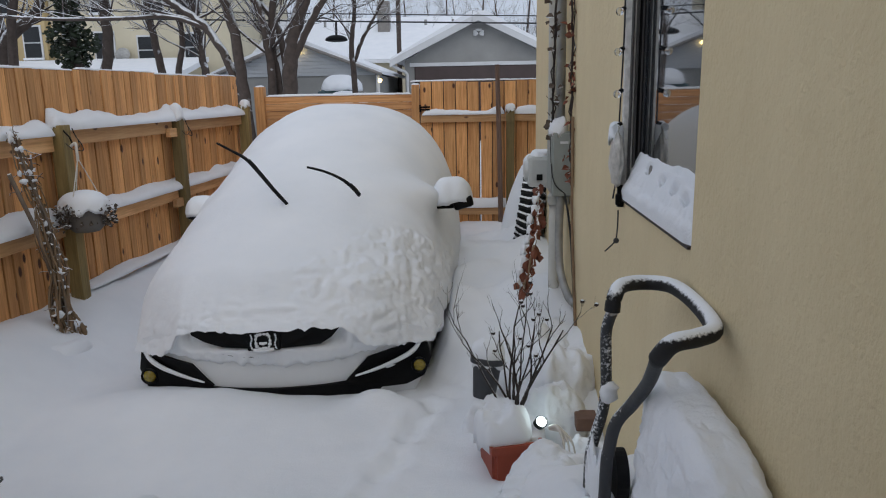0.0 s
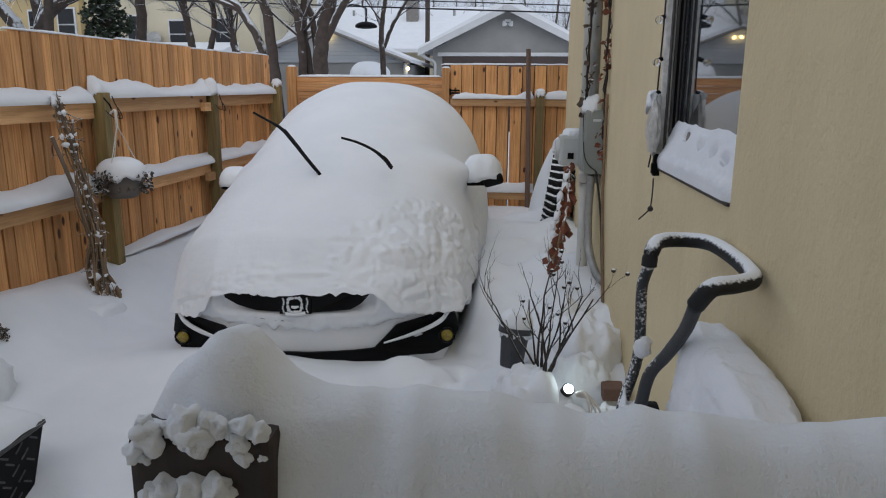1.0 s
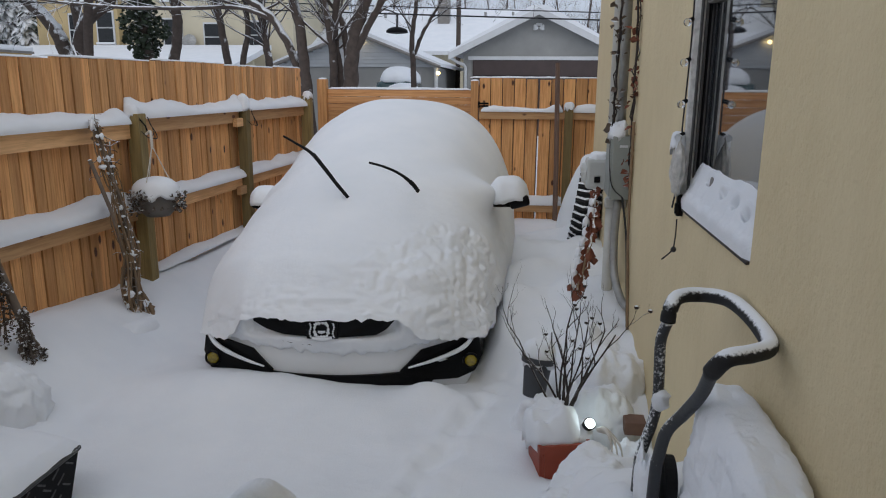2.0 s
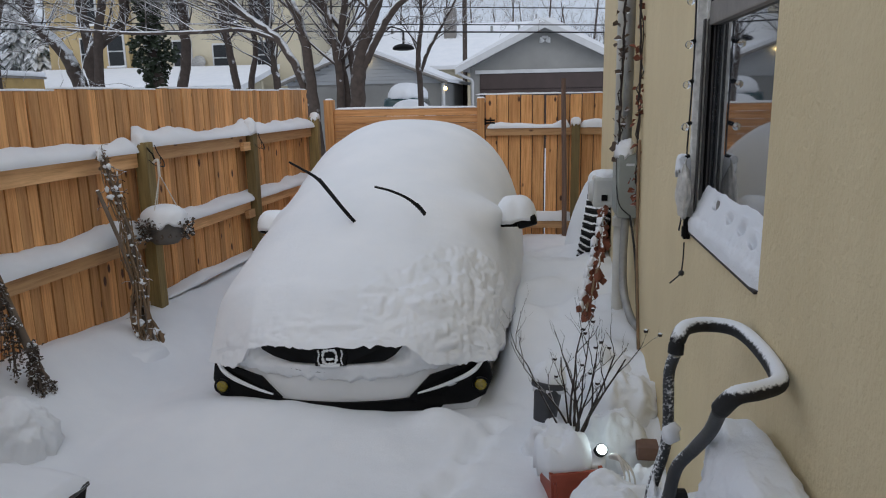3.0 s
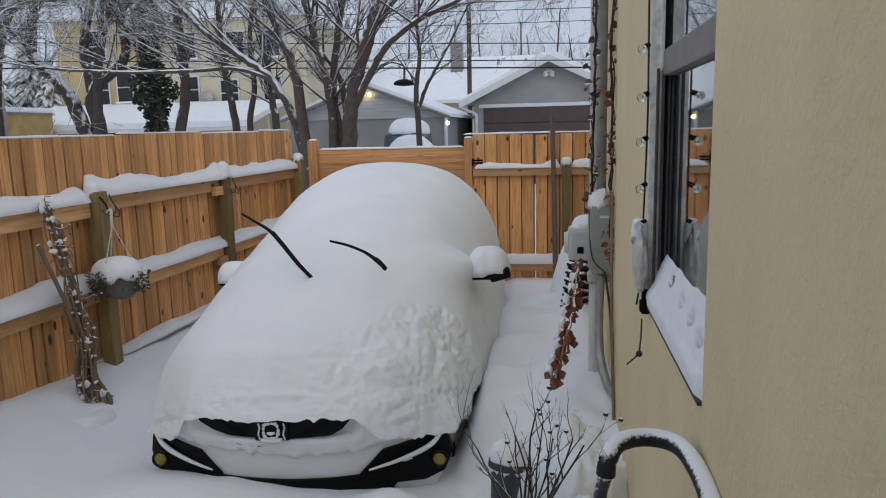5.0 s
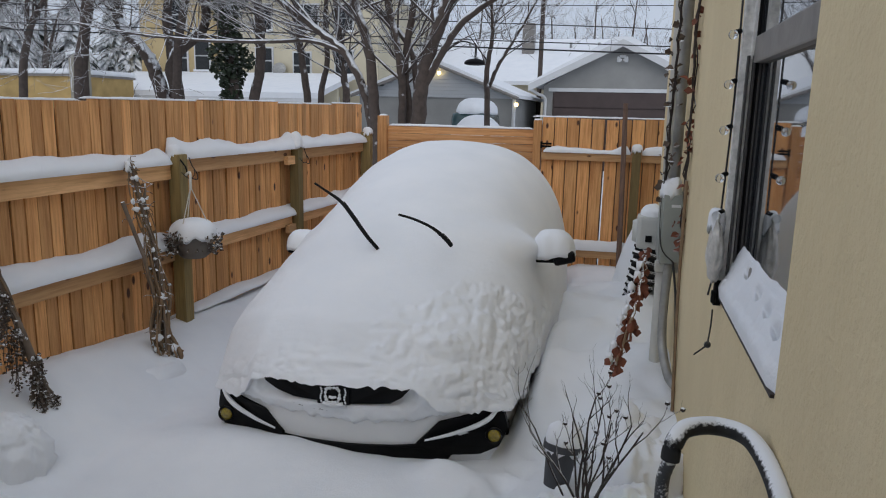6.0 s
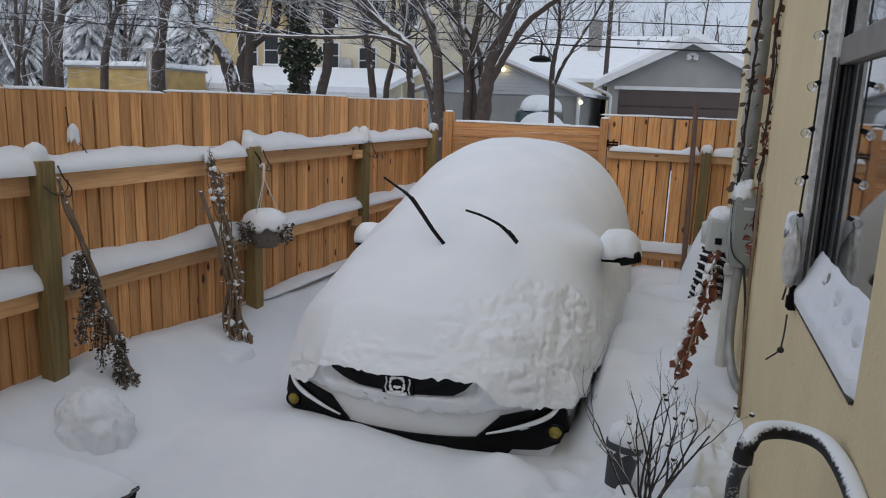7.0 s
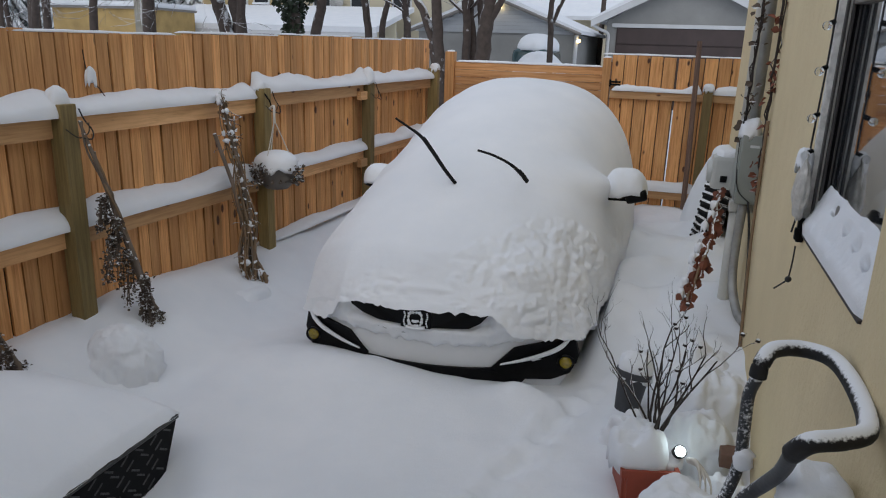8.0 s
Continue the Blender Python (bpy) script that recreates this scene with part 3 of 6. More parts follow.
part("frame_stile", boxed(0.185, 0.275, BY - 0.06, BY + 0.05, 0.2, 2.155, bev=0.006), M_cedar, gate)
latch = bmesh.new()
box(latch, 0.285, 0.40, BY - 0.09, BY - 0.055, 1.855, 1.875, 0.003)
box(latch, 0.285, 0.40, BY - 0.09, BY - 0.055, 1.885, 1.905, 0.003)
box(latch, 0.275, 0.295, BY - 0.09, BY - 0.045, 1.84, 1.92, 0.003)
part("latch", latch, M_black, gate, "black metal gate latch")
tagged(snow_ridge("gate_snow", (-1.57, BY, 2.048), (0.18, BY, 2.048), 0.035, 0.022, "", 31), "thin line of snow along the gate top")
for x in (-1.642, 0.23):
    snow_heap("post_snow", 0.05, 0.05, 0.02, "thin cap of snow on a gate post", Matrix.Translation((x, BY, 2.163 if x < 0 else 2.153)), 7)
solid("fence_post", boxed(-1.885, -1.765, BY - 0.14, BY - 0.04, 0.1, 1.965, bev=0.006), M_post, "greenish treated corner post of the fence", "post", kind="structure")
snow_heap("post_snow", 0.06, 0.06, 0.06, "cap of snow on the corner post", Matrix.Translation((-1.812, BY - 0.09, 1.963)), 8)

bfence = thing("fence", "cedar board fence beside the gate with a snowy rail", "fence", kind="structure")
bx, k = 0.28, 0
rng = random.Random(8)
while bx < 3.4:
    b = new("board", board_meshes[k % 6])
    gap = 0.016 if k == 5 else 0.0
    b.matrix_basis = Matrix.Translation((bx + gap, BY + rng.uniform(-0.003, 0.003), 0.2)) @ pose(0, 0, 0, 0, 0, -90) @ Matrix.Diagonal((1, 1, (1.985 + 0.012 * math.sin(k * 0.9) + rng.uniform(-.006, .006)) / 2.1, 1))
    b.parent = bfence
    bx += 0.1405 + gap
    k += 1
# two brown sheets added so the gaps look shaded; one slit stays open
part("backing_boards", boxed(0.28, 0.99, BY + 0.022, BY + 0.03, 0.2, 2.14), M_oldwood, bfence, "added dark sheet that puts shade into the board gaps")
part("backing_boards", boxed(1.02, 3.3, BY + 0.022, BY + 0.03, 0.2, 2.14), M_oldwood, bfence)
for z0, z1 in ((1.715, 1.80), (0.60, 0.69)):
    part("rail", boxed(0.29, 3.3, BY - 0.075, BY - 0.02, z0, z1, bev=0.004), M_railx, bfence)
part("post", boxed(1.30, 1.395, BY - 0.16, BY - 0.08, 0.1, 1.865, bev=0.006), M_post, bfence, "greenish treated wooden post")
tagged(snow_ridge("rail_snow", (0.31, BY - 0.055, 1.80), (1.28, BY - 0.055, 1.80), 0.085, 0.055, "", 41, peaks=((.93, .05, .1),)), "ridge of snow on the back fence rail")
tagged(snow_ridge("rail_snow", (1.40, BY - 0.055, 1.80), (2.4, BY - 0.055, 1.80), 0.085, 0.09, "", 43), "ridge of snow on the back fence rail")
tagged(snow_ridge("rail_snow", (0.31, BY - 0.055, 0.69), (2.4, BY - 0.055, 0.69), 0.09, 0.10, "", 45), "ridge of snow on the low back fence rail")
tagged(snow_ridge("fence_top_snow", (0.17, BY, 2.192), (3.2, BY, 2.192), 0.03, 0.016, "", 47), "thin line of snow along the back fence top")
snow_heap("post_snow", 0.06, 0.05, 0.06, "cap of snow on the back fence post", Matrix.Translation((1.347, BY - 0.12, 1.863)), 12)
solid("rusty_pole", tube(bmesh.new(), [(1.235, 8.86, 0.2), (1.22, 8.85, 1.2), (1.19, 8.84, 2.36)], [0.03, 0.03, 0.027], 8), M_oldwood, "dark brown pole leaning beside the back fence", "pole")

# ---- the snowed-in car ----
M_foamchrome = material("frosted_chrome", frosted((0.45, 0.46, 0.48), 0.35, -0.3, 0.3, 1.2, 60))
CAR = pose(-0.145, 4.09, 0.012, 0, -1.1, 3.6)


def nose(u):
    """How far the car's front curves back at u metres from its middle line."""
    return 0.225 * (abs(u) / 0.85) ** 2.2


def front_sheet(outline, depth, lift, nu=1):
    """A plate with the given outline (u, z), bent round the car's front, lift metres proud of it."""
    bm = bmesh.new()
    pts = []
    for (u0, z0), (u1, z1) in zip(outline, outline[1:] + outline[:1]):
        k = max(1, int(math.hypot(u1 - u0, z1 - z0) / 0.04))
        pts += [(u0 + (u1 - u0) * i / k, z0 + (z1 - z0) * i / k) for i in range(k)]
    f = [bm.verts.new((u, nose(u) - lift, z)) for u, z in pts]
    b = [bm.verts.new((u, nose(u) - lift + depth, z)) for u, z in pts]
    bm.faces.new(f)
    bm.faces.new(b[::-1])
    for i in range(len(f)):
        j = (i + 1) % len(f)
        bm.faces.new((f[i], b[i], b[j], f[j]))
    bmesh.ops.triangulate(bm, faces=[q for q in bm.faces if len(q.verts) > 4])
    bmesh.ops.recalc_face_normals(bm, faces=bm.faces)
    return bm


def plan_outline(grow=0.0, n=72):
    out = []
    for i in range(n):
        a = 2 * math.pi * i / n
        ca, sa = math.cos(a), math.sin(a)
        k = (abs(ca) ** 5 + abs(sa) ** 5) ** (-1 / 5)
        u, v = (0.875 + grow) * k * ca, 2.13 + (2.13 + grow) * k * sa
        if v < 1.0:
            v = max(v, nose(min(abs(u), 0.86)) - grow) if v > 0.45 else nose(min(abs(u), 0.86)) - grow + v * 0.0
        out.append((u, v))
    return out


car = thing("car", "white hatchback parked nose out, buried under snow", "car", CAR)
body = bmesh.new()
rings = []
for z, g in ((0.26, -0.05), (0.34, -0.02), (0.52, 0.0), (0.70, 0.0), (0.77, -0.06), (0.83, -0.16)):
    rings.append([body.verts.new((u, v, z)) for u, v in plan_outline(g)])
for r0, r1 in zip(rings, rings[1:]):
    for i in range(len(r0)):
        j = (i + 1) % len(r0)
        body.faces.new((r0[i], r0[j], r1[j], r1[i]))
body.faces.new(rings[-1])
body.faces.new(rings[0][::-1])
part("body", body, M_carpaint, car, "white painted body", smooth=True)
cab = bmesh.new()
rings = []
for z, a, b, w in ((0.92, 0.95, 4.1, 0.80), (1.2, 1.5, 4.05, 0.76), (1.5, 2.0, 3.9, 0.66), (1.58, 2.3, 3.6, 0.58)):
    rings.append([cab.verts.new(p) for p in ((-w, a, z), (w, a, z), (w, b, z), (-w, b, z))])
for r0, r1 in zip(rings, rings[1:]):
    for i in range(4):
        cab.faces.new((r0[i], r0[(i + 1) % 4], r1[(i + 1) % 4], r1[i]))
cab.faces.new(rings[-1])
part("cabin", cab, M_darkglass, car, "dark cabin glass")
grille_l = [(-0.485, 0.845), (-0.36, 0.845), (-0.125, 0.84), (-0.125, 0.715), (-0.28, 0.722), (-0.38, 0.748), (-0.455, 0.785)]
grille_r = [(0.025, 0.845), (0.375, 0.835), (0.36, 0.81), (0.31, 0.755), (0.25, 0.722), (0.025, 0.71)]
part("grille", front_sheet(grille_l, 0.03, 0.055), M_gloss, car, "glossy black grille half")
part("grille", front_sheet(grille_r, 0.03, 0.055), M_gloss, car, "glossy black grille half")
part("slot", front_sheet([(-0.34, 0.686), (-0.13, 0.665), (-0.07, 0.659), (-0.07, 0.653), (-0.20, 0.658), (-0.33, 0.680)], 0.02, 0.035), M_black, car, "dark slot under the grille")
badge = bmesh.new()
ringp = [(-0.046, 0.797), (-0.015, 0.802), (0.016, 0.797), (0.024, 0.762), (0.014, 0.728), (-0.015, 0.722), (-0.044, 0.728), (-0.054, 0.762), (-0.046, 0.797)]
rl = curve([(u - 0.035, -0.078, z) for u, z in ringp], 6)
tube(badge, rl, [0.007 + 0.003 * math.sin(i * 1.9) + 0.002 * math.sin(i * 0.7) for i in range(len(rl))], 8)
tube(badge, [(-0.069, -0.078, 0.752), (-0.05, -0.079, 0.748), (-0.029, -0.078, 0.753)], [0.007, 0.009, 0.006], 7)
part("badge", badge, M_snow, car, "snow-frosted badge ring", smooth=True)
frost = bmesh.new()
for u0 in (-0.115, 0.015):
    fl = curve([(u0, -0.072, 0.80), (u0 + 0.006, -0.073, 0.775), (u0 - 0.003, -0.072, 0.745), (u0 + 0.004, -0.072, 0.715)], 7)
    tube(frost, fl, [0.004 + 0.003 * math.sin(i * 2.1 + u0 * 50) for i in range(len(fl))], 7)
tube(frost, curve([(-0.105, -0.073, 0.712), (-0.05, -0.076, 0.708), (0.005, -0.073, 0.714)], 6), 0.010, 7)
part("badge_frost", frost, M_snow, car, "snow crumbs stuck round the badge", smooth=True)
part("badge_plate", boxed(-0.14, 0.04, -0.070, -0.04, 0.705, 0.83, bev=0.01), M_gloss, car)
for sgn in (-1, 1):
    side = [(0.37, 0.48), (0.49, 0.60), (0.62, 0.625), (0.77, 0.648), (0.82, 0.635), (0.845, 0.53), (0.80, 0.43), (0.70, 0.40), (0.58, 0.41), (0.45, 0.42)]
    hs_ = front_sheet([(sgn * u, z) for u, z in side], 0.05, 0.02)
    housing = part("fog_lamp_housing", hs_, M_black, car, "black bumper corner with fog lamp")
    lens = bmesh.new()
    bmesh.ops.create_uvsphere(lens, u_segments=20, v_segments=10, radius=0.036)
    for v in lens.verts:
        v.co = Vector((v.co.x, v.co.y * 0.45, v.co.z))
    part("fog_lamp", lens, M_yellow, housing, "round yellow fog lamp", smooth=True, m=Matrix.Translation((sgn * 0.775, nose(0.775) - 0.03, 0.50)))
    ring = bmesh.new()
    tube(ring, [(sgn * 0.775 + 0.043 * math.cos(a), nose(0.775) - 0.032, 0.50 + 0.043 * math.sin(a)) for a in [2 * math.pi * i / 24 for i in range(25)]], 0.007, 6)
    part("bezel", ring, M_gloss, housing)
    strip = bmesh.new()
    line = curve([(sgn * u, nose(u) - 0.03, z) for u, z in ((0.42, 0.505), (0.54, 0.53), (0.67, 0.565), (0.745, 0.60), (0.785, 0.645))], 5)
    tube(strip, line, lerp_list([0.005, 0.010, 0.014, 0.014, 0.010], len(line)), 8)
    part("trim_strip", strip, M_snow, housing, "snow-covered bright trim strip", smooth=True)
lip = front_sheet([(-0.50, 0.475), (-0.25, 0.465), (0, 0.46), (0.25, 0.465), (0.42, 0.475), (0.56, 0.41), (0.5, 0.34), (0, 0.33), (-0.5, 0.34)], 0.05, 0.012)
part("lower_lip", lip, M_black, car, "black lower bumper lip")
MIRRORS = ((1, 1.095, 1.38, 1.235), (-1, -0.88, 1.52, 1.19))
for sgn, mu, mv, mz in MIRRORS:
    mir = boxed(-0.06, 0.085, -0.075, 0.085, -0.028, 0.05, bev=0.024) if sgn > 0 else boxed(-0.045, 0.06, -0.06, 0.085, -0.010, 0.05, bev=0.02)
    for v in mir.verts:
        v.co.y *= 0.85 - 1.2 * v.co.x * sgn
    part("wing_mirror", mir, M_gloss, car, "black underside of a wing mirror", smooth=True, m=pose(mu, mv, mz, 0, -sgn * 14, 0))
    part("mirror_glass", boxed(-0.075, 0.075, 0.060, 0.066, -0.015, 0.04, bev=0.003), M_darkglass, car, m=pose(mu, mv, mz, 0, -sgn * 14, 0))
    part("mirror_stalk", boxed(-0.08, 0.08, -0.03, 0.03, -0.03, 0.01, bev=0.01), M_black, car, m=Matrix.Translation((mu - sgn * 0.10, mv + 0.03, mz)))
for u, v in ((-0.72, 0.85), (0.72, 0.85), (-0.78, 3.45), (0.78, 3.45)):
    wheel = bmesh.new()
    bmesh.ops.create_cone(wheel, segments=28, radius1=0.32, radius2=0.32, depth=0.2, cap_ends=True, matrix=pose(0, 0, 0, 0, 90, 0))
    w_ = part("wheel", wheel, M_rubber, car, "black tyre", m=Matrix.Translation((u, v, 0.32)))
    rim = bmesh.new()
    bmesh.ops.create_cone(rim, segments=20, radius1=0.2, radius2=0.2, depth=0.21, cap_ends=True, matrix=pose(0, 0, 0, 0, 90, 0))
    part("rim", rim, M_pipe, w_)
inv = CAR.inverted()


def wiper(pts, radii, arm_from):
    w = bmesh.new()
    ln = curve([inv @ Vector(p) for p in pts], 6)
    tube(w, ln, lerp_list(radii, len(ln)), 8)
    k = int(len(ln) * arm_from)
    tube(w, [p + Vector((0.004, 0.012, 0.004)) for p in ln[k:]], 0.009, 6)
    return part("wiper", w, M_rubber, car, "raised black windscreen wiper", smooth=True)


wiper([(-0.702, 4.94, 1.769), (-0.60, 4.905, 1.722), (-0.505, 4.88, 1.672), (-0.43, 4.87, 1.59), (-0.33, 4.87, 1.46), (-0.27, 4.93, 1.36)], [0.007, 0.008, 0.011, 0.010, 0.008, 0.005], 0.42)
wiper([(-0.094, 4.776, 1.625), (0.0, 4.81, 1.595), (0.09, 4.86, 1.545), (0.155, 4.90, 1.485), (0.19, 4.96, 1.42)], [0.007, 0.008, 0.009, 0.013, 0.011], 0.70)

# the blanket of snow over it
VS = [0.30 * (i / 52) ** 1.9 for i in range(52)] + [0.30 + 0.0165 * i for i in range(110)] + [2.12 + 0.05 * i for i in range(46)]
HV = ([0, 0.25, 0.5, 0.9, 1.3, 1.7, 2.1, 2.5, 2.9, 3.3, 3.7, 4.05, 4.25, 4.4], [0.98, 1.07, 1.18, 1.365, 1.545, 1.70, 1.835, 1.925, 1.965, 1.955, 1.875, 1.66, 1.33, 0.9])
WV = ([0, 0.3, 0.8, 1.5, 2.2, 3.0, 3.8, 4.2, 4.4], [0.855, 0.91, 0.96, 0.99, 1.0, 1.0, 0.98, 0.90, 0.80])
NT = 221
CREST = ([-0.95, -0.6, -0.3, 0.0, 0.25, 0.65, 0.95], [-0.1, -0.05, 0.10, 0.29, 0.44, 0.72, 0.95])
SNOWC = np.zeros((len(VS), NT + 4, 3))
ROUGH = np.zeros((len(VS), NT + 4))
for i, v in enumerate(VS):
    h, w = np.interp(v, *HV), np.interp(v, *WV)
    for j in range(-2, NT + 2):
        jj = min(max(j, 0), NT - 1)
        s = -1 + 2 * jj / (NT - 1)
        th = s * math.pi / 2
        fr_ = float(sst(1.5, 0.3, v))
        sq = 0.86 - 0.26 * fr_ * (1.0 if s < 0 else 0.55)
        pw = 0.86 - 0.26 * fr_ * (1.0 if s < 0 else 0.6) - (0.14 if s > 0 else 0.0) * float(sst(1.2, 2.2, v))
        us = math.copysign(abs(math.sin(th)) ** sq, th)
        u = w * us
        sk = (0.10 if s > 0 else 0.0) * float(sst(0.0, 0.6, abs(us))) * math.exp(-((v - 2.9) / 1.1) ** 2)
        rim = np.interp(u, [-0.9, -0.75, -0.65, -0.58, -0.53, -0.40, -0.1, 0.0, 0.1, 0.26, 0.38, 0.43, 0.50, 0.75, 0.9], [0.63, 0.635, 0.655, 0.70, 0.79, 0.828, 0.818, 0.82, 0.822, 0.828, 0.815, 0.765, 0.70, 0.65, 0.635])
        ragged = (0.010 * float(vn(u * 22, 2, 5)) + 0.008 * float(vn(u * 60, 2, 7))) * (1 if abs(u) < 0.78 else 0.3)
        base = 0.60 + 0.05 * float(fbm(v * 2.2, s, 11))
        z = base + (h - base) * max(0.0, math.cos(th)) ** pw
        f = math.sin(min(1, v / 0.34) * math.pi / 2) ** (0.78 - 0.16 * float(sst(0.2, 0.6, u)))
        z = rim + ragged * (1 - f) ** 5 + (max(z, rim) - rim) * f if v < 0.34 else z
        crest = float(np.interp(u, *CREST)) + 0.03 * float(vn(u * 6, 3, 17))
        ROUGH[i, j + 2] = max(float(sst(crest + 0.10, crest - 0.06, v)), 0.4 * float(sst(0.16, 0.05, v)), 0.8 * float(sst(0.62, 0.85, s)) * float(sst(2.4, 1.0, v))) * (0.35 + 0.65 * float(sst(0.0, 0.03, v)))
        gen = 0.012 * float(fbm(u * 1.7, v * 1.7, 41))
        off = gen
        vv = v + nose(min(abs(u), 0.9)) * max(0.0, 1 - v / 1.3) - (0.100 - 0.070 * float(sst(0.5, 0.84, abs(u)))) * (1 - 0.6 * float(sst(0.2, 0.8, v))) - 0.012 * float(sst(0.38, 0.5, u)) * float(sst(0.5, 0.1, v))
        uu = u * (1 + off * 0.8) + sk + 0.03 * float(sst(0.5, 2.0, v))
        zz = z + off * 0.8
        if s > 0:
            horn = math.exp(-((v - 1.36) / 0.19) ** 2) * math.exp(-((z - 1.34) / 0.12) ** 2)
            uu += 0.17 * horn
            zz += 0.01 * horn
        else:
            horn = math.exp(-((v - 1.48) / 0.14) ** 4) * math.exp(-((z - 1.29) / 0.09) ** 4)
            uu -= 0.03 * horn
        if j < 0 or j >= NT:
            k = -j if j < 0 else j - NT + 1
            uu -= math.copysign(0.05 * k, u)
            zz -= 0.01 * k
        SNOWC[i, j + 2] = (uu, vv, zz)
RELIEF = 0.026 * np.abs(vn3(SNOWC, 6, 3)) + 0.021 * np.abs(vn3(SNOWC, 14, 5)) + 0.012 * np.abs(vn3(SNOWC, 27, 7)) + 0.003 * vn3(SNOWC, 44, 9) - 0.022
SNOWC = push(SNOWC, RELIEF * ROUGH, -1)
extra = SNOWC[0].copy()
extra[:, 1] += 0.09
extra[:, 2] -= 0.015
SNOWC = np.concatenate([extra[None], SNOWC])
blanket = new("snow_blanket", grid_mesh("snow_blanket", SNOWC, M_snow))
blanket.matrix_basis = CAR
tagged(blanket, "thick rounded blanket of snow lying over the car", "snow", kind="stuff")
for sgn, mu, mv, mz in MIRRORS:
    snow_heap("mirror_snow", 0.14, 0.13, 0.172 if sgn > 0 else 0.13, "rounded lump of snow on a wing mirror", CAR @ pose(mu - 0.06 * sgn, mv + 0.05, mz + 0.028, 0, -sgn * 6, 0), 53 + sgn, 0.08, square=2.2, power=0.72, droop=0.016)
# crust of snow stuck to the bumper round the grille
CR = np.zeros((14, 90, 3))
for i in range(14):
    for j in range(90):
        u = -0.80 + 1.60 * j / 89
        zt = 0.84 if -0.49 < u < 0.38 else float(np.interp(abs(u), [0.38, 0.5, 0.7, 0.8], [0.82, 0.81, 0.76, 0.72]))
        zb = float(np.interp(u, [-0.8, -0.62, -0.45, -0.2, 0, 0.2, 0.42, 0.6, 0.8], [0.655, 0.645, 0.625, 0.60, 0.59, 0.59, 0.615, 0.645, 0.665])) + 0.012 * float(vn(u * 25, 1, 3)) + 0.008 * float(vn(u * 70, 1, 4))
        q = i / 13
        z = zb + (zt - zb) * q
        inside = float(sst(-0.53, -0.46, u) * sst(0.40, 0.35, u) * sst(0.70, 0.722, z + 0.05 * max(0, -u - 0.3) - 0.0))
        thick = 0.014 + 0.036 * (1 - inside) * float(sst(0, 0.6, q)) + 0.012 * float(np.abs(vn(u * 26, z * 26, 9))) + 0.006 * float(vn(u * 60, z * 60, 8))
        thick *= 1 - 0.85 * float(sst(0.5, 0.74, abs(u)))
        if i == 0:
            thick = -0.01
        thick = thick * (1 - inside) + 0.002 * inside
        CR[i, j] = (u, nose(u) - 0.006 - thick, z)
crust = new("bumper_snow", grid_mesh("bumper_snow", CR, M_snow))
crust.matrix_basis = CAR
tagged(crust, "crust of snow stuck to the bumper round the grille", "snow", kind="stuff")

# ---- hand truck by the wall ----
truck = thing("hand_truck", "black tubular hand truck with padded loop handle, snow-dusted", "hand truck")
loop = curve([(1.330, 2.40, 1.435), (1.336, 2.405, 1.475), (1.365, 2.445, 1.499), (1.44, 2.485, 1.497), (1.505, 2.43, 1.50), (1.526, 2.27, 1.495), (1.512, 2.085, 1.49), (1.455, 2.02, 1.490), (1.388, 1.985, 1.488), (1.366, 2.025, 1.435)], 7)
part("grip", tube(bmesh.new(), loop, 0.0225, 14), M_foam, truck, "black foam grip dusted with snow", smooth=True)
legA = curve([(1.330, 2.40, 1.435), (1.319, 2.42, 1.37), (1.321, 2.42, 1.276), (1.323, 2.42, 1.198), (1.315, 2.42, 1.115), (1.289, 2.42, 1.012), (1.28, 2.42, 0.93), (1.275, 2.42, 0.55)], 5)
legB = curve([(1.366, 2.025, 1.435), (1.366, 2.10, 1.345), (1.350, 2.20, 1.24), (1.318, 2.235, 1.17), (1.305, 2.25, 1.084), (1.298, 2.25, 1.005), (1.29, 2.25, 0.55)], 5)
part("upright", tube(bmesh.new(), legA, 0.0165, 12), M_tubefrost, truck, smooth=True)
part("upright", tube(bmesh.new(), legB, 0.0175, 12), M_tube, truck, smooth=True)
part("crossbar", tube(bmesh.new(), [(1.282, 2.42, 0.95), (1.296, 2.25, 0.98)], 0.014, 10), M_tube, truck, smooth=True)
part("axle_bracket", boxed(1.26, 1.31, 2.22, 2.45, 0.5, 0.62, bev=0.01), M_black, truck)
part("wheel", tube(bmesh.new(), [(1.335, 2.34, 0.96), (1.370, 2.34, 0.96)], 0.075, 24), M_rubber, truck, "black rubber wheel")
part("collar", tube(bmesh.new(), [(1.330, 2.415, 1.215), (1.333, 2.41, 1.20), (1.330, 2.41, 1.175), (1.322, 2.415, 1.155)], [0.012, 0.027, 0.029, 0.016], 12), M_snow, truck, "snow lump on the upright's joint", smooth=True)
snow_heap("snow_lump", 0.03, 0.085, 0.15, "snow caught between the hand truck's uprights", Matrix.Translation((1.288, 2.335, 0.90)), 3, 0.5)

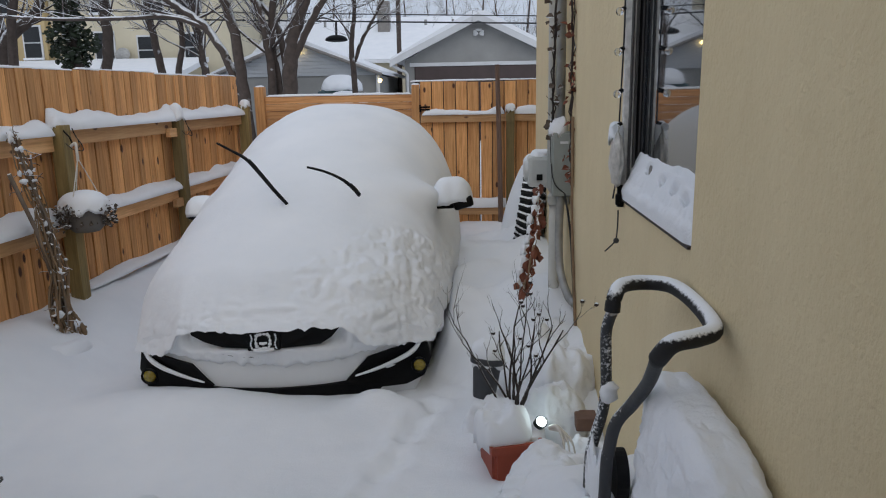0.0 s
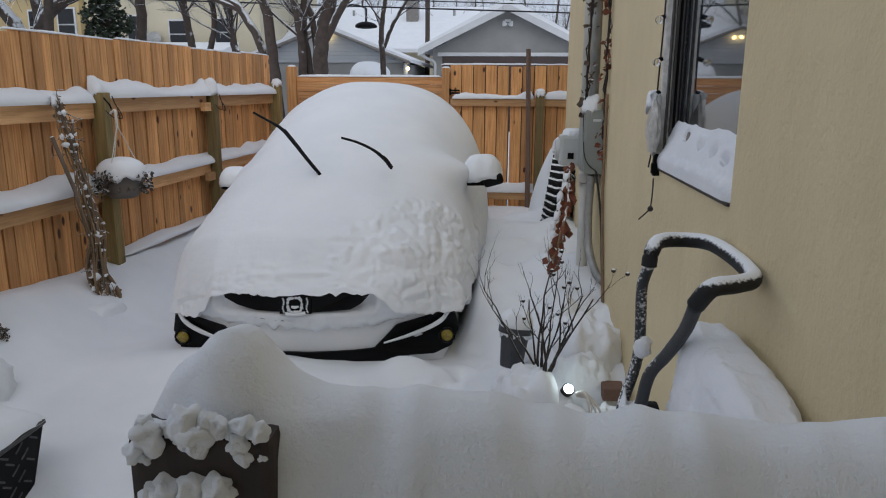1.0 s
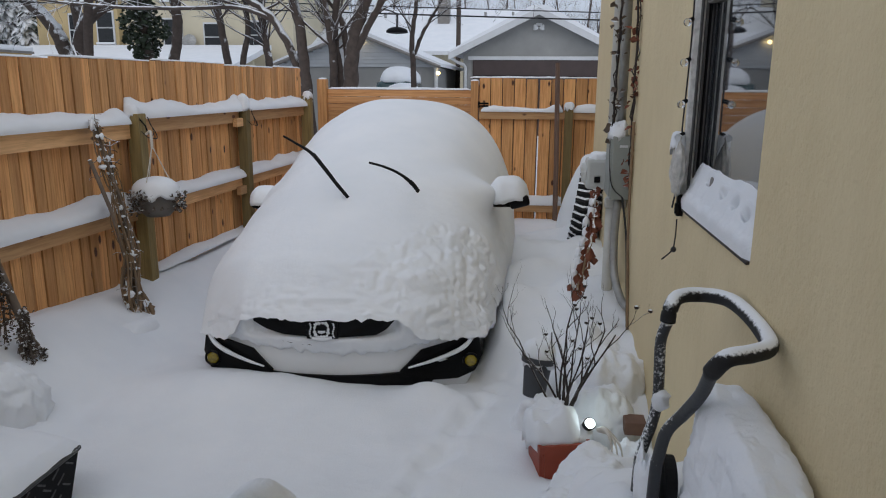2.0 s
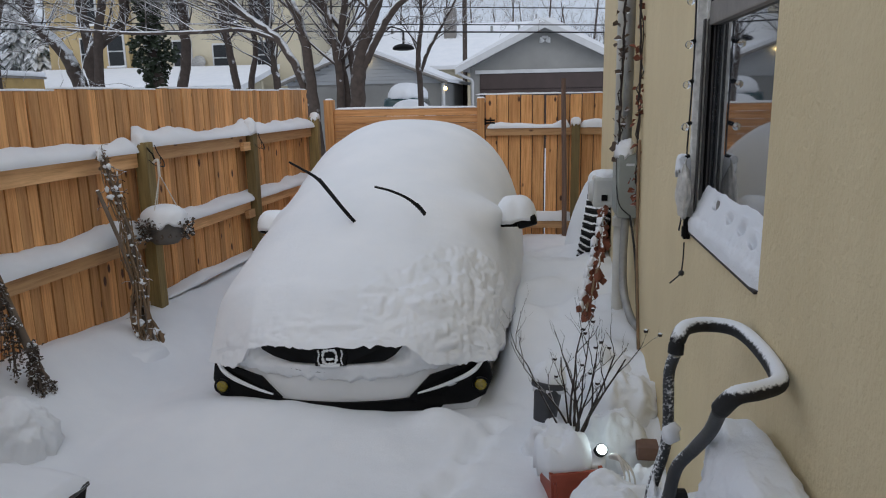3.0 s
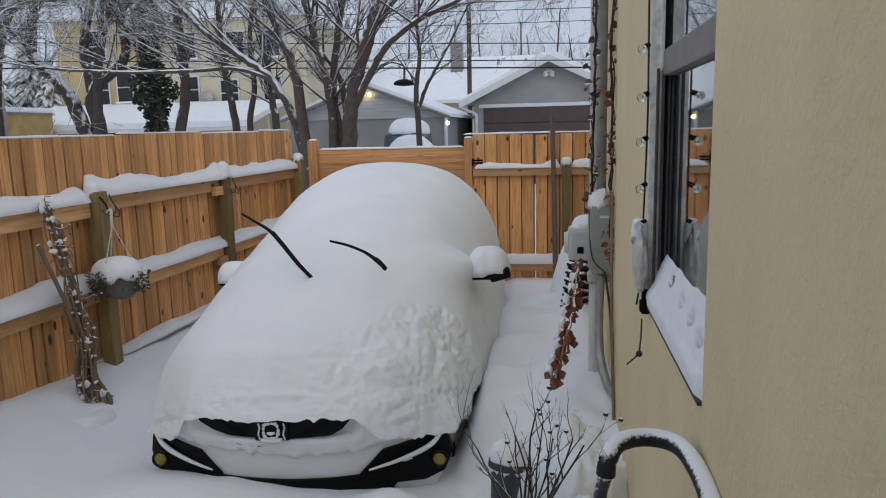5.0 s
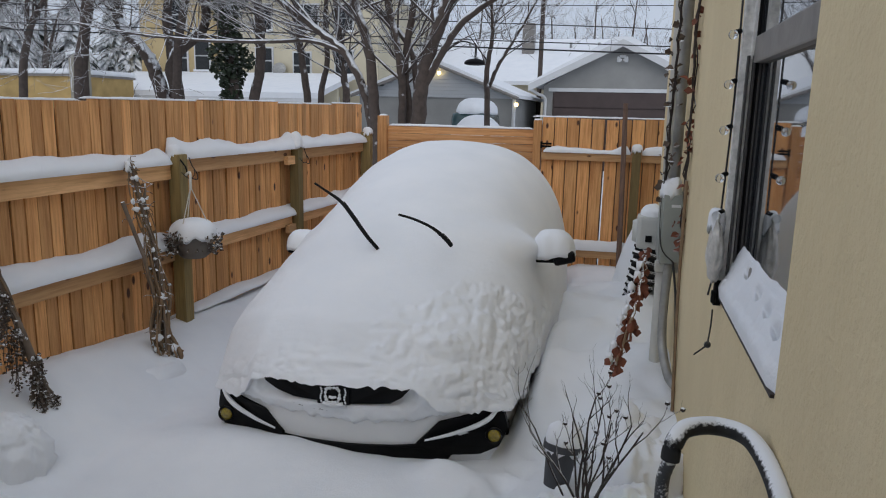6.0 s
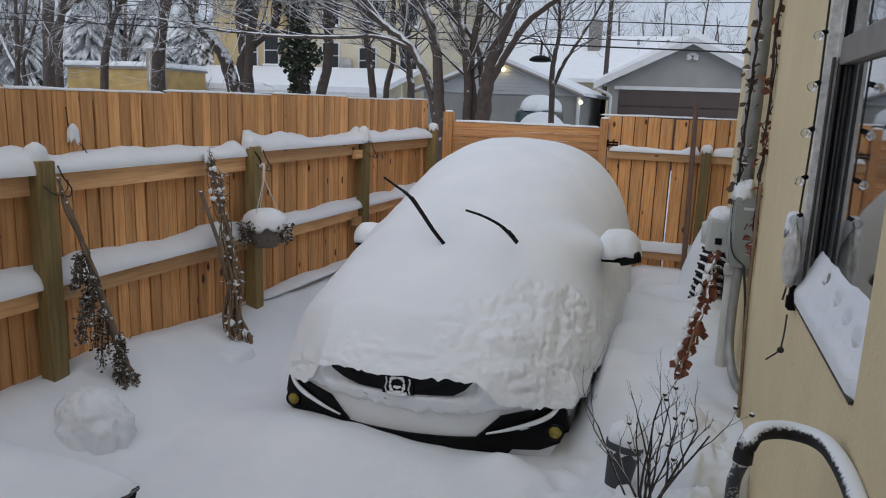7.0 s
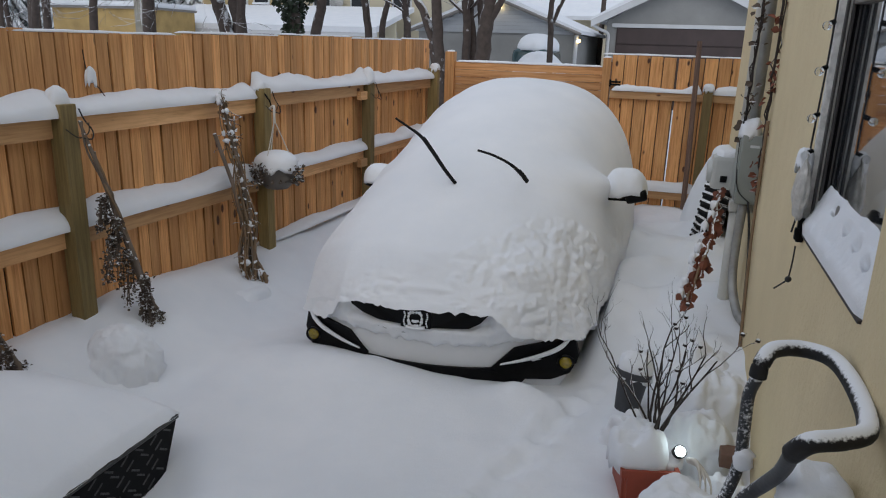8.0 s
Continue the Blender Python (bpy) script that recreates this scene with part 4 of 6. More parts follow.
# snow-covered bin against the wall
solid("storage_bin", boxed(1.41, 1.535, 1.80, 2.18, 0.3, 1.10, bev=0.03), M_darkpot, "dark storage bin buried under snow by the wall", "bin")
HB = np.zeros((84, 170, 3))
for i in range(84):
    for j in range(170):
        a = 2 * math.pi * j / 170
        ca, sa = math.cos(a), math.sin(a)
        k = (abs(ca) ** 3.6 + abs(sa) ** 3.6) ** (-1 / 3.6)
        q = i / 83
        f = min(1.0, q / 0.55)
        g = max(0.0, (q - 0.55) / 0.45)
        x, y = (0.088 * f + 0.030 * g) * k * ca, (0.345 * f + 0.05 * g) * k * sa
        top = 1.315 + 0.050 * math.exp(-((y - 0.23) / 0.10) ** 2 - ((x + 0.05) / 0.07) ** 2) + 0.012 * math.exp(-((y + 0.12) / 0.11) ** 2) - 0.03 * float(sst(-0.1, -0.33, y)) - 0.06 * f ** 4 - 0.05 * f ** 10
        z = top + (0.72 - top) * g ** 1.1
        HB[i, j] = (1.462 + x, 1.955 + y, z + 0.014 * float(fbm(x * 9, y * 9, 8)))
grit = 0.020 * np.abs(vn3(HB, 14, 2)) + 0.013 * np.abs(vn3(HB, 34, 4)) + 0.008 * np.abs(vn3(HB, 70, 6)) - 0.012
HB = push(HB, grit * (0.25 + 0.75 * sst(0.40, 0.60, np.linspace(0, 1, 84)))[:, None])
HB[..., 0] = np.minimum(HB[..., 0], 1.543)
tagged(new("snow_mound", grid_mesh("snow_mound", HB, M_snow, True)), "tall mound of snow heaped on the bin by the wall", "snow", kind="stuff")

# ---- planters by the wall ----
def pot(name, label, r0, r1, h, m, mat, sides=32, rim=0.015):
    bm = bmesh.new()
    prof = [(0.0, 0.0), (r0, 0.0), (r0 * 1.02, 0.01), (r1, h - 0.03), (r1 + rim, h - 0.03), (r1 + rim, h), (r1 - 0.01, h), (r1 - 0.02, h - 0.05), (0.0, h - 0.05)]
    rr = [[bm.verts.new((r * math.cos(2 * math.pi * k / sides), r * math.sin(2 * math.pi * k / sides), z)) for k in range(sides)] for r, z in prof[1:-1]]
    for a, b in zip(rr, rr[1:]):
        for k in range(sides):
            bm.faces.new((a[k], a[(k + 1) % sides], b[(k + 1) % sides], b[k]))
    bm.faces.new(rr[0][::-1])
    bm.faces.new(rr[-1])
    return solid(name, bm, mat, label, "planter", m, smooth=False)


red = bmesh.new()
rr = []
for z, g in ((0.0, -0.012), (0.245, 0.0), (0.245, 0.009), (0.28, 0.010), (0.28, -0.006), (0.22, -0.012)):
    rr.append([red.verts.new((sx * (0.115 + g), sy * (0.11 + g), z)) for sx, sy in ((-1, -1), (1, -1), (1, 1), (-1, 1))])
for a, b in zip(rr, rr[1:]):
    for k in range(4):
        red.faces.new((a[k], a[(k + 1) % 4], b[(k + 1) % 4], b[k]))
red.faces.new(rr[0][::-1])
red.faces.new(rr[-1])
bmesh.ops.bevel(red, geom=[e for e in red.edges if abs(e.verts[0].co.z - e.verts[1].co.z) > 0.1], offset=0.02, segments=3, affect='EDGES')
solid("planter", red, M_terracotta, "square red planter heaped with snow", "planter", pose(1.085, 3.44, 0.25, 0, 0, 17))
snow_heap("planter_snow", 0.125, 0.118, 0.145, "snow heaped over the rim of the red planter", pose(1.05, 3.44, 0.522, 0, 0, 17), 23, 0.5, square=3.4, power=0.45, droop=0.045)
snow_heap("planter_snow", 0.10, 0.10, 0.06, "low snow round the lamp in the red planter", pose(1.15, 3.48, 0.518, 0, 0, 17), 24, 0.4, square=2.6, power=0.6, droop=0.03)
pot("planter", "dark grey round planter half buried in snow", 0.058, 0.074, 0.21, pose(0.975, 3.88, 0.515, -8, 6, 0), M_darkpot)
snow_heap("planter_snow", 0.09, 0.09, 0.11, "cap of snow on the dark planter", pose(1.0, 3.92, 0.705), 29, 0.15, power=0.6)
for i, (x, y, rx, ry, h, b_) in enumerate(((1.36, 4.0, .20, .24, .26, .55), (1.30, 4.42, .22, .22, .22, .58), (1.36, 4.62, .14, .16, .12, .54), (1.29, 3.70, .20, .17, .28, .52), (1.30, 3.08, .27, .19, .21, .46), (0.985, 3.76, .13, .10, .20, .42), (1.22, 2.86, .24, .22, .22, .55), (1.05, 2.62, .18, .2, .12, .46), (1.42, 3.3, .14, .2, .2, .5))):
    snow_heap("snow_heap", rx, ry, h, "rounded heap of snow over low plants by the wall", Matrix.Translation((x, y, min(b_, gz(x - rx, y) - 0.05, gz(x, y - ry) - 0.05))), 60 + i, 0.42, square=2.1, droop=0.10, crumb=0.016)
solid("brick_edging", boxed(1.40, 1.50, 3.52, 3.62, 0.5, 0.565, bev=0.006), M_stone, "brown brick edging showing under the snow", "brick")

# bare rose bush
bush = thing("rose_bush", "bare leafless rose bush with hips in the planter", "bush")
rng = random.Random(12)


def twig(bm, p, d, length, r, depth, tips):
    pts, rad = [Vector(p)], [r]
    n = 5
    for i in range(n):
        d = (d + Vector((rng.uniform(-.26, .26), rng.uniform(-.22, .22), rng.uniform(-.04, .22)))).normalized()
        pts.append(pts[-1] + d * length / n)
        rad.append(r * (1 - 0.55 * (i + 1) / n))
    tube(bm, pts, rad, 5)
    if depth > 0:
        for k in range(rng.randint(2, 3)):
            i = rng.randint(2, n)
            a = (d + Vector((rng.uniform(-.9, .9), rng.uniform(-.9, .9), rng.uniform(-.1, .5)))).normalized()
            twig(bm, pts[i], a, length * rng.uniform(.28, .5), rad[i] * .75, depth - 1, tips)
    else:
        tips.append(pts[-1])


tips = []
for k in range(12):
    dx = -0.62 + 1.24 * k / 11 + rng.uniform(-.1, .1)
    dy, dz = rng.uniform(-.2, .4), 1.0 - 0.45 * abs(dx)
    stem = bmesh.new()
    twig(stem, (1.112 + dx * .035, 3.50 + dy * .08, 0.60), Vector((dx * .72, dy, dz)).normalized(), rng.uniform(.34, .56), rng.uniform(.0055, .0075), 3, tips)
    part("stem", stem, M_stem, bush)
for p in rng.sample(tips, min(14, len(tips))):
    hip = bmesh.new()
    bmesh.ops.create_icosphere(hip, subdivisions=1, radius=0.011)
    part("rose_hip", hip, M_stem, bush, m=Matrix.Translation(p))

# garden spotlight on its stake
spot = thing("garden_spotlight", "lit black solar spotlight stuck in the planter snow", "lamp")
AX = look((1.226, 3.43, 0.590), (1.426, 2.73, 1.24))
sh = bmesh.new()
bmesh.ops.create_cone(sh, segments=24, radius1=0.029, radius2=0.022, depth=0.11, cap_ends=True, matrix=Matrix.Translation((0, 0, 0.045)) @ pose(0, 0, 0, 0, 0, 0))
part("housing", sh, M_black, spot, m=AX)
le = bmesh.new()
bmesh.ops.create_cone(le, segments=24, radius1=0.023, radius2=0.023, depth=0.004, cap_ends=True, matrix=Matrix.Translation((0, 0, -0.0135)))
part("lens", le, M_lamp, spot, "bright cool-white lens", m=AX)
part("stake", tube(bmesh.new(), [(1.205, 3.49, 0.55), (1.205, 3.49, 0.30)], 0.010, 8), M_black, spot)
sl = new("spot_glow", bpy.data.lights.new("spot_glow", "POINT"))
sl.data.energy, sl.data.shadow_soft_size, sl.data.color = 0.22, 0.03, (0.75, 0.95, 1.0)
sl.location = (1.25, 3.42, 0.655)
ribbon = bmesh.new()
for k in range(3):
    ln = curve([(1.26, 3.36, 0.60), (1.29 + .01 * k, 3.30, 0.63 - .01 * k), (1.31 + .02 * k, 3.24, 0.57), (1.30 + .03 * k, 3.22, 0.48 - .02 * k)], 5)
    tube(ribbon, ln, lerp_list([0.012, 0.010, 0.004, 0.003], len(ln)), 5)
solid("dry_blade", ribbon, M_cord, "pale dry leaf blades drooping over the snow", "plant", smooth=True)

# ---- meter and pipes on the wall ----
meter = thing("electric_meter", "pale plastic electric meter with snow on top", "meter", kind="")
part("case", boxed(1.30, 1.46, 5.32, 5.50, 1.41, 1.62, bev=0.025), M_meter, meter)
part("mounting", boxed(1.44, WX + 0.001, 5.30, 5.52, 1.38, 1.64, bev=0.01), M_meter, meter)
part("display", boxed(1.355, 1.395, 5.312, 5.322, 1.46, 1.50), M_black, meter, "small dark display")
part("cover", tube(bmesh.new(), [(1.30, 5.41, 1.515), (1.275, 5.41, 1.515)], [0.075, 0.065], 24), M_meter, meter)
snow_heap("meter_snow", 0.07, 0.085, 0.045, "cap of snow on the electric meter", Matrix.Translation((1.39, 5.41, 1.618)), 33, power=0.45)
panel = thing("service_box", "grey metal service box on the wall", "electric box")
part("case", boxed(1.425, WX + 0.001, 4.95, 5.24, 1.40, 1.80, bev=0.008), M_greybox, panel)
part("cover", boxed(1.416, 1.426, 4.965, 5.225, 1.42, 1.78, bev=0.003), M_greybox, panel)
part("sticker", boxed(1.47, 1.52, 4.945, 4.949, 1.73, 1.745), M_whitetrim, panel, "small white sticker")
cond = thing("conduit", "grey conduit running down the wall from the box", "pipe")
part("pipe", tube(bmesh.new(), curve([(1.485, 5.02, 1.40), (1.475, 5.0, 1.15), (1.478, 4.92, 0.93), (1.51, 4.78, 0.80), (1.548, 4.70, 0.76)], 6), 0.026, 12), M_pipe, cond, smooth=True)
drain = thing("downpipe", "pale square-clipped downpipe on the wall", "pipe")
part("pipe", tube(bmesh.new(), [(1.455, 5.10, 1.40), (1.455, 5.08, 0.30)], 0.036, 14), M_paleduct, drain, smooth=True)
part("clamp", boxed(1.405, WX, 4.97, 5.05, 0.62, 0.70, bev=0.008), M_paleduct, drain)
part("clamp", boxed(1.41, WX, 5.05, 5.11, 1.33, 1.39, bev=0.006), M_paleduct, drain)
mast = thing("service_mast", "tall grey pipes running up the wall from the box", "pipe")
part("pipe", tube(bmesh.new(), [(1.485, 5.10, 1.80), (1.48, 5.12, 5.2)], 0.030, 14), M_pipe, mast, smooth=True)
part("pipe", tube(bmesh.new(), [(1.46, 5.30, 1.64), (1.455, 5.32, 5.2)], 0.034, 14), M_paleduct, mast, smooth=True)
part("cable", tube(bmesh.new(), curve([(1.50, 4.93, 1.42), (1.528, 4.85, 1.2), (1.535, 4.72, 0.9), (1.535, 4.55, 0.55)], 6), 0.007, 6), M_wire, mast)
part("cable", tube(bmesh.new(), curve([(1.425, 5.0, 1.95), (1.415, 4.99, 1.7), (1.43, 4.94, 1.5), (1.50, 4.93, 1.42)], 6), 0.004, 6), M_wire, mast)
part("cable", tube(bmesh.new(), curve([(1.525, 4.80, 1.9), (1.53, 4.79, 1.3), (1.532, 4.62, 0.8), (1.535, 4.5, 0.5)], 6), 0.009, 6), M_dry, mast)


def leaf(bm, p, size, rnd, hang=False):
    """A small curled leaf of six faces, turned anyhow or hanging down."""
    q = Euler((rnd.uniform(-1.2, 1.2), rnd.uniform(-1.2, 1.2), rnd.uniform(0, 6.28))).to_matrix()
    if hang:
        q = (Euler((0, 0, rnd.uniform(-1.0, 1.0))).to_matrix() @ Euler((-1.45 + rnd.uniform(-.35, .35), rnd.uniform(-.4, .4), 0)).to_matrix())
    w = size * rnd.uniform(.35, .55)
    top = [(-0.0, 0, 0), (w * .8, size * .35, .15 * size), (w, size * .6, .1 * size), (0, size, -.12 * size), (-w, size * .6, .1 * size), (-w * .8, size * .35, .15 * size), (0, size * .5, -.05 * size)]
    vs = [bm.verts.new(Vector(p) + q @ Vector(c)) for c in top]
    for a, b in ((0, 1), (1, 2), (2, 3), (3, 4), (4, 5), (5, 0)):
        bm.faces.new((vs[6], vs[a], vs[b]))


def leafy_vine(name, label, path, n, size, spread, stem_mat, leaf_mat, seed, r=0.007, leaf_label="curled dry leaves", hang=False):
    rnd = random.Random(seed)
    v = thing(name, label, "vine")
    ln = curve(path, 8)
    st = bmesh.new()
    tube(st, [p + Vector((rnd.uniform(-1, 1), rnd.uniform(-1, 1), 0)) * r for p in ln], r, 6)
    tube(st, [p + Vector((rnd.uniform(-1, 1), rnd.uniform(-1, 1), rnd.uniform(-1, 1))) * r * 3 for p in ln], r * .6, 5)
    part("stem", st, stem_mat, v)
    lb = bmesh.new()
    for k in range(n):
        p = ln[rnd.randint(0, len(ln) - 1)] + Vector((rnd.gauss(0, spread), rnd.gauss(0, spread), rnd.gauss(0, spread)))
        leaf(lb, p, size * rnd.uniform(.6, 1.3), rnd, hang)
    tagged(part("leaves", lb, leaf_mat, v, leaf_label), kind="stuff")
    return v


leafy_vine("creeper", "dead red-brown creeper leaves hanging from the meter", [(1.36, 5.2, 1.42), (1.335, 4.9, 1.30), (1.29, 4.65, 1.15), (1.22, 4.5, 0.92)], 115, 0.050, 0.016, M_dry, M_redleaf, 71, hang=True)
for k in range(9):
    q = k / 8
    snow_heap("snow_lump", 0.022, 0.03, 0.028, "snow lying along the hanging creeper", Matrix.Translation(Vector((1.335, 5.0, 1.36)).lerp(Vector((1.20, 4.55, 0.93)), q) + Vector((-0.012 + 0.008 * math.sin(k * 2.3), 0, 0.012))), 140 + k, 0.5, power=0.6)
leafy_vine("creeper", "dried creeper climbing the pipes of the wall", [(1.43, 5.02, 1.80), (1.43, 5.0, 2.3), (1.44, 5.02, 2.9), (1.43, 5.0, 3.6)], 90, 0.045, 0.02, M_stem, M_drygrey, 73)
leafy_vine("creeper", "dried red creeper climbing beside the pipes", [(1.53, 4.86, 1.5), (1.525, 4.87, 2.0), (1.52, 4.88, 2.5), (1.53, 4.90, 3.2)], 70, 0.045, 0.014, M_stem, M_redleaf, 75)
snow_heap("snow_lump", 0.06, 0.08, 0.09, "snow caught in the creeper above the box", Matrix.Translation((1.465, 5.03, 1.80)), 37, 0.3, power=0.5)

# upright tyre behind the meter
tyre = thing("tyre", "black ribbed tyre standing in the snow by the wall", "tyre")
tb = bmesh.new()
TR = pose(1.43, 6.9, 1.02, 0, 9, -4)
for k in range(36):
    a = 2 * math.pi * k / 36
    r = 0.40
    tube(tb, [(-0.105, r * 0.93 * math.cos(a), r * 0.93 * math.sin(a)), (-0.03, r * math.cos(a + .03), r * math.sin(a + .03)), (0.03, r * math.cos(a), r * math.sin(a)), (0.105, r * 0.93 * math.cos(a + .03), r * 0.93 * math.sin(a + .03))], 0.022, 6)
part("tread", tb, M_foam, tyre, "deep rubber tread with snow in it", m=TR)
tc_ = bmesh.new()
tube(tc_, [(0, 0.34 * math.cos(a), 0.34 * math.sin(a)) for a in [2 * math.pi * k / 40 for k in range(41)]], 0.075, 12)
tube(tc_, [(-0.10, 0, 0), (-0.07, 0, 0), (0.07, 0, 0), (0.10, 0, 0)], [0.355, 0.392, 0.392, 0.355], 40)
part("carcass", tc_, M_rubber, tyre, m=TR, smooth=True)
snow_heap("snow_heap", 0.26, 0.24, 0.60, "snow drifted up behind the standing tyre", Matrix.Translation((1.43, 7.16, 0.78)), 153, 0.12, power=1.9, square=2.0)
snow_heap("tyre_snow", 0.10, 0.15, 0.12, "cap of snow on the standing tyre", Matrix.Translation((1.46, 6.92, 1.39)), 39)

# ---- string lights and clutter at the window ----
lights = thing("string_lights", "clear globe string lights hung along the window casing", "string lights")
part("wire", tube(bmesh.new(), curve([(1.528, 3.35, 3.1), (1.524, 3.36, 2.7), (1.526, 3.35, 2.3), (1.522, 3.37, 1.95), (1.515, 3.36, 1.72), (1.50, 3.34, 1.62)], 6), 0.0035, 6), M_wire, lights)
for k, z in enumerate((2.90, 2.70, 2.52, 2.36, 2.21, 2.05, 1.92)):
    socket = part("socket", tube(bmesh.new(), [(1.524, 3.35, z), (1.511, 3.334, z - 0.005)], 0.009, 10), M_black, lights)
    gb = bmesh.new()
    bmesh.ops.create_uvsphere(gb, u_segments=14, v_segments=9, radius=0.0155)
    part("bulb", gb, M_bulb, socket, "clear glass bulb", smooth=True, m=Matrix.Translation((1.500, 3.322 - 0.004 * (k % 2), z - 0.014)))
bag = bmesh.new()
bmesh.ops.create_icosphere(bag, subdivisions=4, radius=1)
for v in bag.verts:
    f = 1 + 0.18 * noise.noise(v.co * 2.3) + 0.07 * noise.noise(v.co * 7)
    tp = 1 - 0.35 * max(0, v.co.z)
    v.co = Vector((v.co.x * 0.028 * f * tp, v.co.y * 0.075 * f * tp, v.co.z * 0.115 * f))
solid("plastic_bag", bag, M_bag, "crumpled clear plastic bag hung by the window, frosted with snow", "bag", Matrix.Translation((1.510, 3.335, 1.785)), smooth=True)
snow_heap("snow_lump", 0.028, 0.04, 0.05, "snow on top of the hanging plastic bag", Matrix.Translation((1.508, 3.36, 1.88)), 47)
clip = bmesh.new()
box(clip, 1.518, WX, 3.335, 3.362, 1.585, 1.675, 0.005)
box(clip, 1.510, 1.526, 3.325, 3.348, 1.595, 1.64, 0.005)
solid("plug_socket", clip, M_black, "black weatherproof plug at the sill corner", "plug")
dang = bmesh.new()
tube(dang, curve([(1.515, 3.30, 1.58), (1.512, 3.285, 1.52), (1.505, 3.27, 1.46)], 5), 0.003, 5)
tube(dang, curve([(1.505, 3.27, 1.46), (1.49, 3.28, 1.44), (1.467, 3.30, 1.41)], 4), 0.003, 5)
bmesh.ops.create_icosphere(dang, subdivisions=2, radius=0.012, matrix=Matrix.Translation((1.505, 3.27, 1.46)))
solid("dangling_wire", dang, M_wire, "short black wire dangling below the window", "wire")

# ---- plants on the fence ----
basket = thing("hanging_basket", "grey hanging basket of dead plants under snow", "plant pot")
BC = fence_pt(1.72, 0.10, 0)
BM = Matrix.Translation((BC.x, BC.y, 1.145))
pb = bmesh.new()
prof = [(0.085, 0.0), (0.115, 0.03), (0.135, 0.09), (0.145, 0.155), (0.15, 0.155), (0.15, 0.17), (0.135, 0.17), (0.125, 0.12)]
rr = [[pb.verts.new((r * math.cos(2 * math.pi * k / 28), r * math.sin(2 * math.pi * k / 28), z)) for k in range(28)] for r, z in prof]
for a, b in zip(rr, rr[1:]):
    for k in range(28):
        pb.faces.new((a[k], a[(k + 1) % 28], b[(k + 1) % 28], b[k]))
pb.faces.new(rr[0][::-1])
pb.faces.new(rr[-1])
part("pot", pb, M_greypot, basket, m=BM, smooth=True)
for k in range(3):
    a = 2.1 * k + 0.4
    part("hanger", tube(bmesh.new(), [(BC.x + .14 * math.cos(a), BC.y + .14 * math.sin(a), 1.31), (BC.x, BC.y - 0.01, 1.66)], 0.004, 6), M_cord, basket)
part("hook", tube(bmesh.new(), curve([(BC.x, BC.y - 0.01, 1.64), (BC.x, BC.y - .01, 1.70), (BC.x - 0.02, BC.y + .02, 1.76), (BC.x - 0.06, BC.y + .03, 1.74)], 5), 0.010, 8), M_cord, basket, "white plastic hook", smooth=True)
rnd = random.Random(5)
lb = bmesh.new()
for k in range(520):
    a = rnd.gauss(0.6 if k % 2 else 3.9, .6)
    r = rnd.uniform(.11, .19)
    leaf(lb, (BC.x + r * math.cos(a), BC.y + r * math.sin(a), 1.31 - rnd.uniform(0, .14) * (r > .145) + rnd.uniform(-.01, .03)), rnd.uniform(.02, .04), rnd)
tagged(part("dead_leaves", lb, M_witherleaf, basket), kind="stuff")
snow_heap("basket_snow", 0.16, 0.16, 0.12, "dome of snow on the hanging basket", Matrix.Translation((BC.x, BC.y, 1.315)), 50, 0.08, square=2.0, droop=0.03)
part("bracket", tube(bmesh.new(), [(BC.x - .11, BC.y + .03, 1.86), (BC.x - .06, BC.y + .03, 1.80), (BC.x - .04, BC.y + .03, 1.74)], 0.006, 6), M_black, basket)


def clots(bm, points, n, r0, r1, rnd):
    """Lumpy clots of snow sitting on some of the points."""
    for k in range(n):
        p = points[rnd.randint(0, len(points) - 1)]
        r = rnd.uniform(r0, r1)
        q = bmesh.ops.create_icosphere(bm, subdivisions=2, radius=1, matrix=Matrix.Identity(4))["verts"]
        st = Vector((rnd.uniform(.7, 1.3), rnd.uniform(.7, 1.4), rnd.uniform(.7, 1.5)))
        for v in q:
            f = r * (1 + 0.7 * noise.noise(v.co * 1.5 + Vector((k, r * 90, 0))))
            v.co = Vector((v.co.x * st.x, v.co.y * st.y, v.co.z * st.z)) * f + p + Vector((0.006, -0.004, r * .4))


